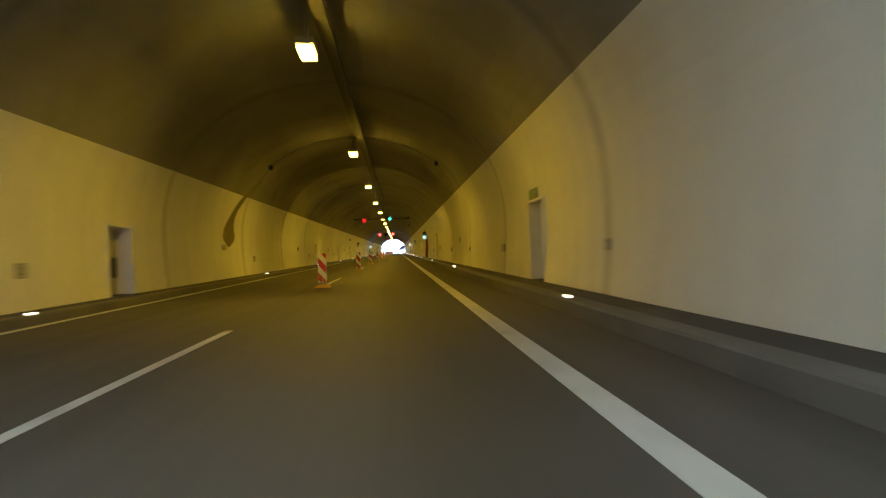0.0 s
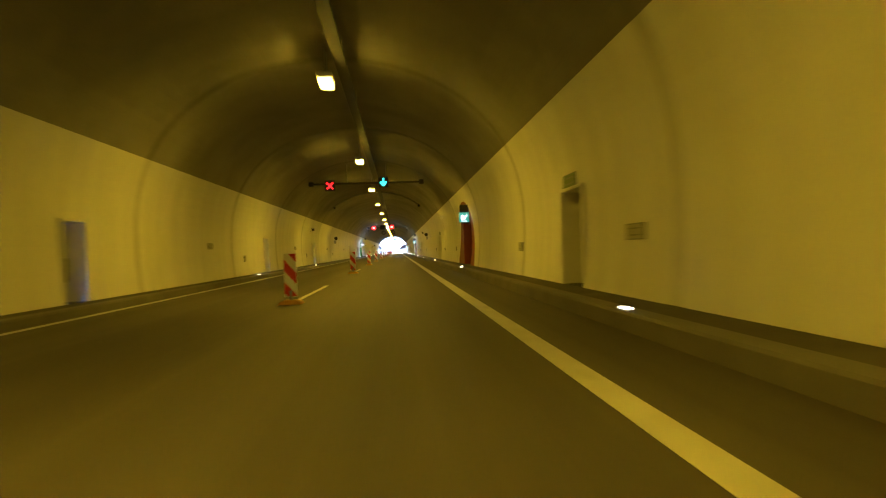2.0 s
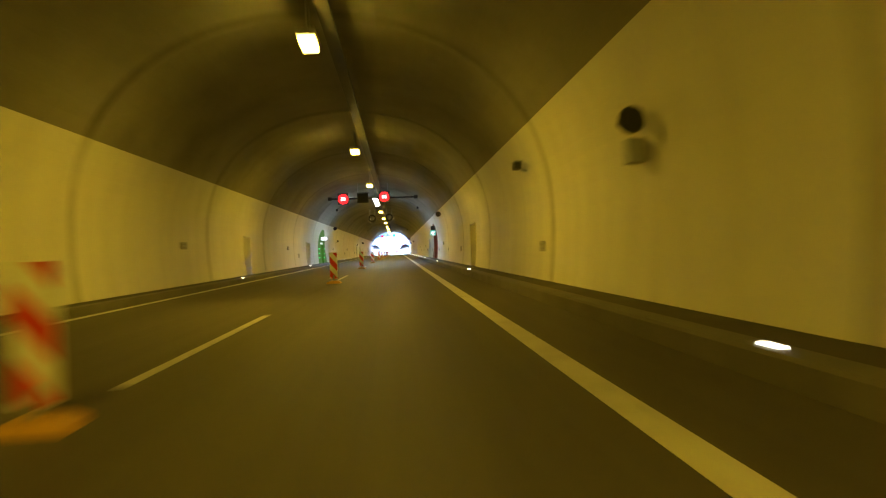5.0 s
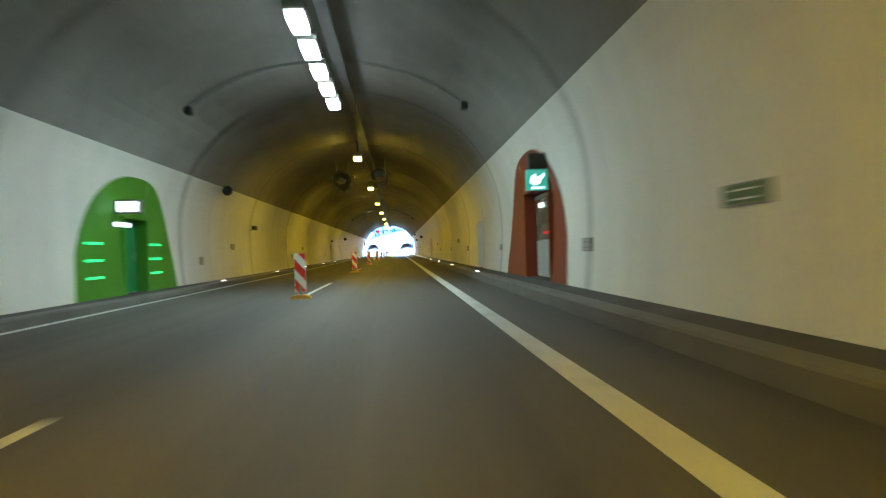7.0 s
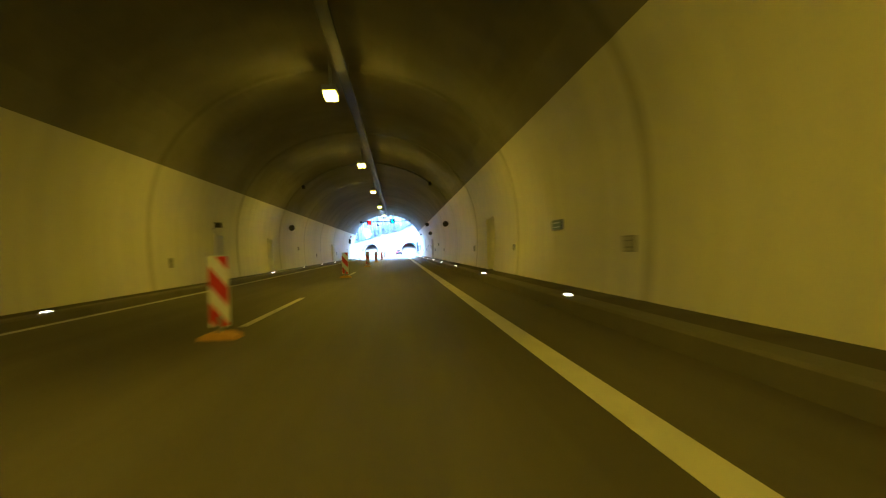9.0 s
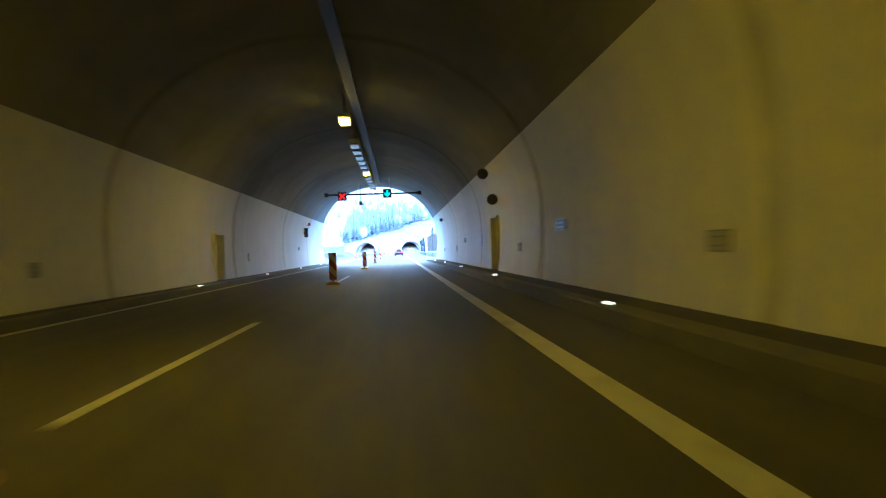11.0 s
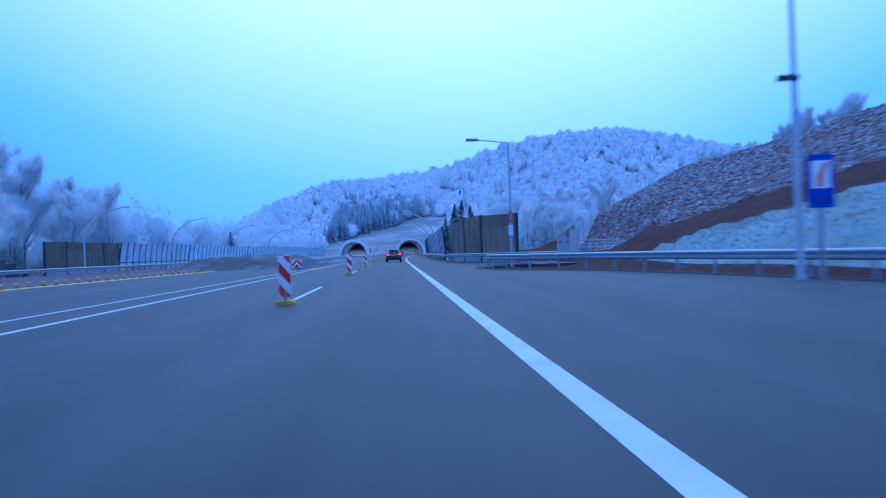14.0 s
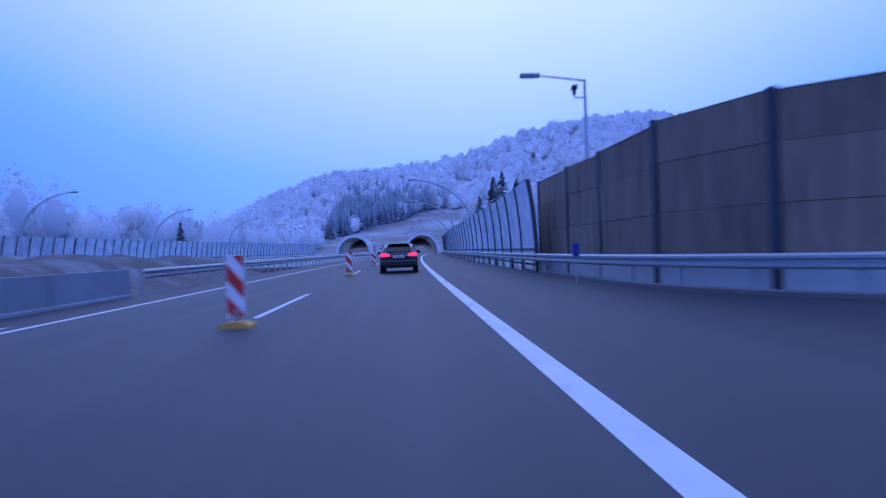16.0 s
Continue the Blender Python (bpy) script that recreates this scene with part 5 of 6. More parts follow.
t = empty("louvred_cabinet", (15.35, 362.9, 0.2), -20)
bm = bm_new()
box(bm, -0.42, 0.42, -0.4, 0.4, -0.3, 0.25, 0.02)
part("plinth", bm, M_KERB, t)
bm = bm_new()
box(bm, -0.38, 0.38, -0.36, 0.36, 0.252, 2.3, 0.02)
part("body", bm, M_CABINET_PALE, t)
for k in range(12):
    bm = bm_new()
    box(bm, -0.34, 0.34, -0.40, -0.362, 0.42 + 0.15 * k, 0.48 + 0.15 * k, 0.008)
    part("slat", bm, M_ALU, t)
tagged(t, "pale metal cabinet with louvred front on the slope", "cabinet")

# frosted wire fence that climbs the bank behind the cabinets
t = empty("mesh_fence", (0, 0, 0))
run = [(16.2, 365.6), (17.5, 367.4), (18.8, 369.2), (20.1, 371.0)]
for x, y in run:
    bm = bm_new()
    rod(bm, (x, y, land(x, y) - 0.4), (x, y, land(x, y) + 2.35), 0.035, 0.035, 8)
    part("post", bm, M_STEEL, t)
for (xa, ya), (xb, yb) in zip(run, run[1:]):
    za, zb = land(xa, ya) + 0.08, land(xb, yb) + 0.08
    bm = bm_new()
    for i in range(12):                  # line wires
        h = 2.2 * i / 11
        rod(bm, (xa, ya, za + h), (xb, yb, zb + h), 0.012, 0.012, 4)
    for i in range(1, 22):               # upright wires
        f = i / 22
        x, y, z = xa + (xb - xa) * f, ya + (yb - ya) * f, za + (zb - za) * f
        rod(bm, (x, y, z), (x, y, z + 2.2), 0.012, 0.012, 4)
    part("mesh_panel", bm, M_FROST, t, "wire mesh white with hoarfrost")
tagged(t, "frosted wire mesh fence climbing the rubble bank", "fence")

# exit island: raised pad with a kerb
bm = bm_new()
prism(bm, [(2.9, 306.2), (3.6, 308.3), (5.4, 311.2), (9.6, 312.4), (12.6, 310.5), (12.6, 306.2)], 2, -0.1, 0.10)
structure(finish("pavement_island", bm, M_KERB), "pale concrete island beside the tunnel exit", "pavement")
kerb_pts = [(9.5, 352.9), (7.9, 352.3), (6.3, 351.3), (5.4, 349.4), (4.75, 346.9), (4.8, 344.6), (5.7, 342.0), (7.3, 339.7), (8.9, 336.2), (10.3, 330.8), (11.5, 324.4), (12.5, 317.5)]
bm = bm_new()
sweep(bm, [(-0.06, -0.1), (-0.06, 0.04), (-0.05, 0.05), (0.06, 0.05), (0.06, -0.1)], [(x, y, 0) for x, y in round_line(kerb_pts)], closed=True)
structure(finish("kerb_exit", bm, M_KERB), "pale concrete kerb round the exit island", "kerb")
bm = bm_new()
sweep(bm, [(-0.09, -0.1), (-0.09, 0.09), (-0.07, 0.11), (0.09, 0.11), (0.09, -0.1)], [(x, y, 0) for x, y in round_line([(12, 359.3), (8.1, 362.2), (6.0, 366.2), (5.55, 371), (5.5, 381)])], closed=True)
structure(finish("kerb_road", bm, M_KERB), "pale concrete kerb beside the carriageway", "kerb")

bm = bm_new()
sweep(bm, [(-0.22, -0.1), (-0.22, 0.06), (0.22, 0.08), (0.22, -0.1)], [(x, y, 0) for x, y in round_line([(-7.5, 306.9), (-9.7, 311.3), (-11.9, 318.0), (-14.6, 326.2), (-15.3, 328.6), (-16.0, 329.5)])], closed=True)
structure(finish("kerb_left_exit", bm, M_SLAB), "pale concrete kerb beside frosty grass", "kerb")

# railing by the slope
t = empty("railing", (13.9, 357.5, 0.6))
for k in range(4):
    bm = bm_new()
    rod(bm, (k * 1.15, 0.12 * k, -0.5), (k * 1.15, 0.12 * k, 0.95), 0.03)
    part("post", bm, M_LAMP_POST, t)
for z in (0.16, 0.42, 0.68, 0.93):
    bm = bm_new()
    pipe(bm, [(-0.05, 0, z), (3.5, 0.37, z)], 0.028, 8)
    part("rail", bm, M_LAMP_POST, t)
tagged(t, "galvanised tube railing at the foot of the slope", "railing")

# temporary barrier, its arrow board, and the earth heap behind
t = empty("concrete_barrier", (-8.0, 363.4, 0.0))
for k in range(2):
    bm = bm_new()
    prism(bm, [(-0.24, 0.0), (0.24, 0.0), (0.23, 0.06), (0.20, 0.10), (0.15, 0.80), (-0.15, 0.80), (-0.20, 0.10), (-0.23, 0.06)], 1, 0.05 + k * 4.3, 4.3 + k * 4.3)
    part("block", bm, M_BARRIER, t)
tagged(t, "blue-grey temporary concrete barrier beside the lane", "barrier")
t = empty("arrow_board", (-8.05, 363.1, 0.0))
bm = bm_new()
box(bm, -0.42, 0.42, -0.02, 0.02, 0.12, 0.78, 0.01)
panel = part("panel", bm, M_WHITE, t, "white panel with red diagonals")
for c in (0.3, 0.75, 1.2):
    poly = clip_band(0.004, 0.4, 0.14, 0.76, c, 0.13)
    for sgn in (-1, 1):
        if poly:
            bm = bm_new()
            prism(bm, [(sgn * x, z) for x, z in poly], 1, -0.0245, -0.0205)
            part("red_stripe", bm, M_RED, panel)
for x in (-0.3, 0.3):
    bm = bm_new()
    box(bm, x - 0.03, x + 0.03, 0.022, 0.07, 0.0, 0.75, 0.005)
    part("stand", bm, M_GREY_METAL, t)
tagged(t, "red and white striped board at the barrier's end", "road sign")

bm = bm_new()
nx, ny = 26, 40
hp = []
for j in range(ny + 1):
    r = []
    for i in range(nx + 1):
        u, v = i / nx, j / ny
        x, y = -21.0 + 12.0 * u, 365.5 + 34 * v
        e = (smooth(0, 0.25, u) * (1 - smooth(0.78, 1.0, u))) * smooth(0, 0.12, v) * (1 - smooth(0.8, 1.0, v))
        r.append(bm.verts.new((x, y, -0.16 + e * (1.25 + 0.45 * noise.noise((x * 0.35, y * 0.35, 5)) + 0.12 * noise.noise((x * 1.6, y * 1.6, 3))))))
    hp.append(r)
for j in range(ny):
    for i in range(nx):
        bm.faces.new((hp[j][i], hp[j][i + 1], hp[j + 1][i + 1], hp[j + 1][i]))
tagged(finish("earth_heap", bm, M_HEAP, smooth=True), "low heap of frosty brown earth", "earth heap", kind="stuff")


# orange delineators along the yellow line
def delineator():
    t = empty("delineator", (0, 0, 0))
    bm = bm_new()
    rod(bm, (0, 0, 0), (0, 0, 0.04), 0.13, 0.11, 14)
    part("foot", bm, M_RUBBER, t)
    bm = bm_new()
    box(bm, -0.05, 0.05, -0.02, 0.02, 0.04, 0.32, 0.01)
    part("blade", bm, M_ORANGE, t, "orange plastic blade")
    bm = bm_new()
    box(bm, -0.045, 0.045, -0.026, -0.021, 0.20, 0.27)
    part("reflector", bm, M_WHITE, t)
    return tagged(t, "small orange delineator on the asphalt", "delineator", "orange delineators")


first = delineator()
for k in range(27):
    y = 337.0 + 1.05 * k
    m = pose(-18.3 + 0.072 * (y - 337.0) + 0.05 * math.sin(k * 2.1), y, 0.0, 0, 0, 8 * math.sin(k))
    if k:
        copy_thing(first, m)
    else:
        first.matrix_basis = m

# concrete steps and slope of the neighbouring portal
t = empty("retaining_wall", (-42.5, 386.6, 0))
for a, b, h in ((0.0, 2.2, 0.85), (2.21, 4.2, 1.35), (4.21, 14.5, 1.75), (14.51, 21.0, 2.15)):
    bm = bm_new()
    box(bm, -0.3, 0.3, -b, -a, -0.4, h, 0.02)
    part("step", bm, M_DARK_CONCRETE, t)
structure(t, "dark stepped concrete retaining wall", "retaining wall")
bm = bm_new()
low = [(-42.75, 386.6, 0.7), (-42.75, 382.4, 1.25), (-42.75, 372.1, 1.65), (-42.75, 350.0, 2.4)]
top = [(-43.2, 386.6, 0.9), (-44.4, 381.0, 3.1), (-47.0, 369.0, 6.6), (-52.0, 350.0, 12.5)]
base = [(-56, 386.6, -3.0), (-58, 381.0, -3.0), (-60, 369.0, -3.0), (-66, 350, -3.0)]
rows = [[bm.verts.new(p) for p in r] for r in (low, top, base)]
for ra, rb in zip(rows, rows[1:]):
    for q in range(3):
        bm.faces.new((ra[q], ra[q + 1], rb[q + 1], rb[q]))
structure(finish("portal_slope", bm, M_FROST_GRASS), "pale frosty slope beside the neighbouring portal", "slope")
t = empty("concrete_barrier", (-24.5, 348.6, 0.0))
for k in range(3):
    bm = bm_new()
    prism(bm, [(-0.24, 0.0), (0.24, 0.0), (0.23, 0.06), (0.20, 0.10), (0.15, 0.80), (-0.15, 0.80), (-0.20, 0.10), (-0.23, 0.06)], 1, -4.0 * k - 3.96, -4.0 * k)
    part("block", bm, M_BARRIER, t)
tagged(t, "blue-grey concrete barrier beside the other carriageway", "barrier")


# ---- the two portals ahead ----
def portal(x, y, label):
    t = empty("tunnel_portal", (x, y, 0))
    n = 26
    inner, outer = [], []
    for k in range(n + 1):
        a = math.pi * k / n
        c, s = math.cos(a), math.sin(a)
        inner.append((5.05 * c, -0.3 + 6.2 * max(0.0, s) ** 0.85))
        outer.append((5.95 * c, -0.3 + 7.1 * max(0.0, s) ** 0.85))
    bm = bm_new()
    rows = []
    for q, (pts, yy) in enumerate(((outer, 12.0), (outer, 0.0), (inner, 0.0), (inner, 60.0))):
        rows.append([bm.verts.new((px, yy - (0.0 if q in (0, 3) else 0.0) + (0.32 * pz if q in (1, 2) else 0), pz)) for px, pz in pts])
    for a, b in zip(rows, rows[1:]):
        for k in range(n):
            bm.faces.new((a[k], a[k + 1], b[k + 1], b[k]))
    part("collar", bm, M_PORTAL, t, "pale concrete collar")
    # Added wall 60 m in, where the bore would run on dark.
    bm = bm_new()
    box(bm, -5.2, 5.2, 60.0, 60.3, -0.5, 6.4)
    part("added_bore_end", bm, M_VAULT, t)
    bm = bm_new()
    box(bm, -3.4, 3.4, 8.9, 9.02, 4.7, 4.82, 0.01)
    part("signal_bar", bm, M_DARK, t)
    return structure(t, label, "tunnel portal")


portal(6.1, 565, "pale concrete tunnel portal at the foot of the hill")
portal(-16.4, 565, "pale concrete tunnel portal at the foot of the hill")
for x, f in ((4.4, lane_cross), (7.8, lane_arrow)):
    f(x, 573.6, 4.76)
# Added fills without lamp bodies: they lift the bores as haze would.
area_lamp("portal_haze_fill", 6.1, 590, 5.5, 13000, (0.5, 0.66, 1.0), 0.5, 30)
area_lamp("portal_haze_fill", -16.4, 590, 5.5, 13000, (0.5, 0.66, 1.0), 0.5, 30)


# ---- the car ahead ----
def car(x, y):
    t = empty("estate_car", (x, y, 0))
    # half section widths by height, at stations from the tail forward
    st = [(0.00, 0.40, 0.80, 0.62, 0.86), (0.06, 0.30, 1.00, 0.66, 0.90), (0.35, 0.26, 1.30, 0.60, 0.92), (0.75, 0.24, 1.46, 0.57, 0.925), (1.6, 0.22, 1.50, 0.58, 0.925), (2.5, 0.22, 1.47, 0.57, 0.92),
          (3.2, 0.24, 1.12, 0.60, 0.915), (3.5, 0.24, 0.99, 0.66, 0.91), (4.2, 0.26, 0.90, 0.62, 0.88), (4.62, 0.36, 0.70, 0.50, 0.76)]
    bm = bm_new()
    rows = []
    for v, z0, z1, top, wid in st:
        belt = min(z1 - 0.03, 0.92)
        half = [(wid * 0.86, z0), (wid * 0.97, z0 + 0.10), (wid, (z0 + belt) / 2), (wid * 0.96, belt), (top + (wid * 0.96 - top) * 0.25, z1 - 0.08), (top * 0.86, z1 - 0.012), (top * 0.4, z1)]
        pts = [(-a, b) for a, b in half] + [(a, b) for a, b in reversed(half)]
        rows.append([bm.verts.new((a, v, b)) for a, b in pts])
    n = len(rows[0])
    for a, b in zip(rows, rows[1:]):
        for k in range(n):
            bm.faces.new((a[k], a[(k + 1) % n], b[(k + 1) % n], b[k]))
    bm.faces.new(rows[0])
    bm.faces.new(rows[-1][::-1])
    part("body", bm, M_CAR, t, smooth=False)
    bm = bm_new()
    prism(bm, [(-0.60, 1.03), (0.60, 1.03), (0.54, 1.30), (0.48, 1.345), (-0.48, 1.345), (-0.54, 1.30)], 1, -0.012, 0.012)
    bmesh.ops.transform(bm, matrix=Matrix.Translation((0, 0.23, 0)) @ Matrix.Shear("XZ", 4, (0, 0)), verts=bm.verts)
    for v in bm.verts:
        v.co.y += (v.co.z - 1.18) * 1.05 - 0.03
    part("rear_window", bm, M_CAR_GLASS, t, "dark tinted rear window")
    bm = bm_new()
    box(bm, -0.56, 0.56, 0.26, 0.60, 1.395, 1.425, 0.012)
    part("spoiler", bm, M_CAR, t)
    bm = bm_new()
    box(bm, -0.86, 0.86, -0.10, 0.16, 0.34, 0.62, 0.05)
    part("bumper", bm, M_CAR, t)
    bm = bm_new()
    box(bm, -0.62, 0.62, -0.112, -0.06, 0.36, 0.44, 0.015)
    part("diffuser", bm, M_RUBBER, t)
    bm = bm_new()
    box(bm, -0.26, 0.26, -0.022, -0.002, 0.74, 0.85, 0.005)
    part("number_plate", bm, M_WHITE, t, "white plate with a grey bar")
    bm = bm_new()
    box(bm, -0.20, 0.20, -0.03, -0.0225, 0.77, 0.82)
    part("plate_bar", bm, M_PLATE_INK, t)
    for s in (-1, 1):
        bm = bm_new()
        prism(bm, [(s * 0.42, 0.82), (s * 0.84, 0.80), (s * 0.885, 0.86), (s * 0.86, 0.97), (s * 0.70, 0.98), (s * 0.44, 0.92)], 1, -0.03, 0.10)
        part("tail_lamp", bm, M_TAIL, t, "lit red tail lamp")
        bm = bm_new()
        pipe(bm, [(s * 0.52, 0.75, 1.47), (s * 0.52, 1.6, 1.54), (s * 0.52, 2.4, 1.49)], 0.018, 6)
        part("roof_rail", bm, M_ALU, t)
        bm = bm_new()
        box(bm, s * 1.0 - 0.11, s * 1.0 + 0.11, 2.95, 3.08, 0.92, 1.07, 0.03)
        part("mirror", bm, M_CAR, t)
        bm = bm_new()
        prism(bm, [(0.8, 0.95), (2.9, 0.95), (2.4, 1.38), (1.0, 1.38)], 0, s * 0.80 - 0.005, s * 0.80 + 0.005)
        part("side_window", bm, M_CAR_GLASS, t)
        for v in (0.85, 3.65):
            bm = bm_new()
            rod(bm, (s * 0.70, v, 0.325), (s * 0.92, v, 0.325), 0.325, 0.325, 24)
            wheel = part("wheel", bm, M_RUBBER, t)
            bm = bm_new()
            rod(bm, (s * 0.90, v, 0.325), (s * 0.925, v, 0.325), 0.22, 0.20, 18)
            part("rim", bm, M_ALU, wheel)
    return tagged(t, "black estate car with lit red tail lamps", "car")


car(-0.1, 383.4)


# ---- rubble slope ----
rng = random.Random(7)


def blob(verts, faces, c, r, flat, seed):
    """A rough stone of 20 faces."""
    phi = (1 + 5 ** 0.5) / 2
    ico = [(-1, phi, 0), (1, phi, 0), (-1, -phi, 0), (1, -phi, 0), (0, -1, phi), (0, 1, phi), (0, -1, -phi), (0, 1, -phi), (phi, 0, -1), (phi, 0, 1), (-phi, 0, -1), (-phi, 0, 1)]
    tri = [(0, 11, 5), (0, 5, 1), (0, 1, 7), (0, 7, 10), (0, 10, 11), (1, 5, 9), (5, 11, 4), (11, 10, 2), (10, 7, 6), (7, 1, 8), (3, 9, 4), (3, 4, 2), (3, 2, 6), (3, 6, 8), (3, 8, 9), (4, 9, 5), (2, 4, 11), (6, 2, 10), (8, 6, 7), (9, 8, 1)]
    o = len(verts)
    a = seed.uniform(0, 6.28)
    ca, sa = math.cos(a), math.sin(a)
    sx, sy = seed.uniform(0.7, 1.3), seed.uniform(0.7, 1.3)
    for x, y, z in ico:
        k = r / 1.9 * seed.uniform(0.75, 1.2)
        x, y = x * sx, y * sy
        verts.append((c[0] + k * (x * ca - y * sa), c[1] + k * (x * sa + y * ca), c[2] + k * z * flat))
    faces += [(o + i, o + j, o + m) for i, j, m in tri]


def cloud(name, verts, faces, mat, label, category, kind="stuff"):
    me = bpy.data.meshes.new(name)
    me.from_pydata(verts, [], faces)
    me.materials.append(mat)
    ob = new(name, me)
    return tagged(ob, label, category, kind=kind)


vs, fs = [], []
for k in range(40000):
    x, y = rng.uniform(13.9, 33.0), rng.uniform(309, 383)
    if slope_kind(x, y) != "rubble" or bank(x, y) < 0.5 and y > 372:
        continue
    if noise.noise((x * 0.35, y * 0.35, 11)) < -0.42:
        continue
    s = rng.choice((0.05, 0.06, 0.07, 0.08, 0.10, 0.12, 0.15))
    blob(vs, fs, (x, y, land(x, y) + 0.1 * s), s, rng.uniform(0.5, 0.9), rng)
cloud("rubble_slope", vs, fs, M_ROCK, "frosted grey rubble covering the cut slope", "rubble")

vs, fs = [], []
for k in range(26000):
    x, y = rng.uniform(10.5, 19.5), rng.uniform(309, 395)
    if slope_kind(x, y) != "grass" and y < 384 or x < 12.6 and y < 362 or 346 < y < 361 and x < 14:
        continue
    z = land(x, y)
    h = rng.uniform(0.05, 0.16)
    a = rng.uniform(0, 6.28)
    o = len(vs)
    dx, dy = 0.03 * math.cos(a), 0.03 * math.sin(a)
    vs += [(x - dx, y - dy, z - 0.02), (x + dx, y + dy, z - 0.02), (x + rng.uniform(-0.08, 0.08), y + rng.uniform(-0.08, 0.08), z + h)]
    fs.append((o, o + 1, o + 2))
cloud("frosty_grass", vs, fs, M_FROST_GRASS, "tufts of frosty grass at the slope's foot", "grass")


# ---- frosted trees ----
def puffy(me, tv, tf, axis_z):
    """Turn twig faces outwards and round their shading off."""
    v = np.array(tv)
    f = np.array(tf)
    mid = v[f].mean(axis=1)
    out = mid - np.array([0, 0, 1.0]) * np.minimum(mid[:, 2:3], axis_z) - np.array([0, 0, 0.0])
    out /= np.maximum(1e-6, np.linalg.norm(out, axis=1, keepdims=True))
    gn = np.cross(v[f[:, 1]] - v[f[:, 0]], v[f[:, 2]] - v[f[:, 0]])
    flip = (gn * out).sum(axis=1) < 0
    f[flip] = f[flip][:, [0, 2, 1]]
    vn = np.zeros_like(v)
    for c in range(3):
        vn[f[:, c]] = out
    me.from_pydata(tv, [], f.tolist())
    me.polygons.foreach_set("use_smooth", [True] * len(f))
    me.normals_split_custom_set_from_vertices(vn.tolist())


def frost_tree(h, seed, spread, stems=0):
    """A bare tree white with hoarfrost: limbs that fork four times, with sprays of fine twigs."""
    r = random.Random(seed)
    t = empty("frosted_shrub" if stems else "frosted_tree", (0, 0, 0))
    bm = bm_new()
    fine = bm_new()
    tv, tf = [], []

    def spray(p, d, n, size):
        for _ in range(n):
            e = (d + Vector((r.uniform(-1, 1), r.uniform(-1, 1), r.uniform(-0.5, 0.9))) * 0.75).normalized() * size * r.uniform(0.4, 1.2)
            s = e.cross(Vector((r.uniform(-1, 1), r.uniform(-1, 1), r.uniform(-1, 1)))).normalized() * 0.02
            b = p + Vector((r.uniform(-1, 1), r.uniform(-1, 1), r.uniform(-1, 1))) * size * 0.4
            o = len(tv)
            tv.extend([tuple(b - s), tuple(b + s), tuple(b + e)])
            tf.append((o, o + 1, o + 2))

    def grow(p, d, length, rad, level):
        q = [p]
        n = 4 if level == 0 else 3
        for k in range(n):
            d = (d + Vector((r.uniform(-1, 1), r.uniform(-1, 1), r.uniform(-0.2, 0.7))) * (0.07 if level == 0 else 0.2)).normalized()
            q.append(q[-1] + d * length / n)
        pipe(bm if level < 2 else fine, q, [rad * (1 - 0.6 * k / n) for k in range(n + 1)], 6 if level == 0 else 4 if level < 2 else 3)
        if level >= 2:
            for w in q[1:]:
                spray(w, d, 9 if level == 2 else 12, max(0.5, length * 0.7))
        if level == 3:
            return
        kids = (11, 6, 4)[level]
        for k in range(kids):
            u = (0.22 if level == 0 else 0.2) + (0.78 if level == 0 else 0.8) * (k + r.random() * 0.6) / kids
            i = min(n - 1, int(u * n))
            b = q[i] + (q[i + 1] - q[i]) * min(1.0, u * n - i)
            a = r.uniform(0, 6.28) + k * 2.4
            side = Vector((math.cos(a), math.sin(a), 0))
            nd = (d * 0.8 + side * spread + Vector((0, 0, 0.2))).normalized()
            grow(b, nd, length * (0.46 if level == 0 else 0.55) * (1.2 - 0.6 * u), rad * 0.45, level + 1)

    for k in range(stems):
        a = 6.28 * k / stems + r.uniform(-0.3, 0.3)
        grow(Vector((0.3 * math.cos(a), 0.3 * math.sin(a), -0.1)), Vector((spread * math.cos(a), spread * math.sin(a), 1)).normalized(), h * r.uniform(0.6, 1.0), 0.03, 1)
    if not stems:
        grow(Vector((0, 0, -0.3)), Vector((0, 0, 1)), h * 0.86, h * 0.012, 0)
    part("trunk", bm, M_BARK, t, "dark trunk and limbs")
    part("upper_limb", fine, M_FROST, t, "thin frosted limbs")
    me = bpy.data.meshes.new("crown")
    puffy(me, tv, tf, h * 0.45)
    me.materials.append(M_FROST)
    ob = new("crown", me)
    ob.parent = t
    ob["label"] = "crown of white frosted twigs"
    if stems:
        return tagged(t, "bare shrub white with hoarfrost on the crest", "shrub", "frosted shrubs")
    return tagged(t, "bare tree white with hoarfrost", "tree", "frosted trees")


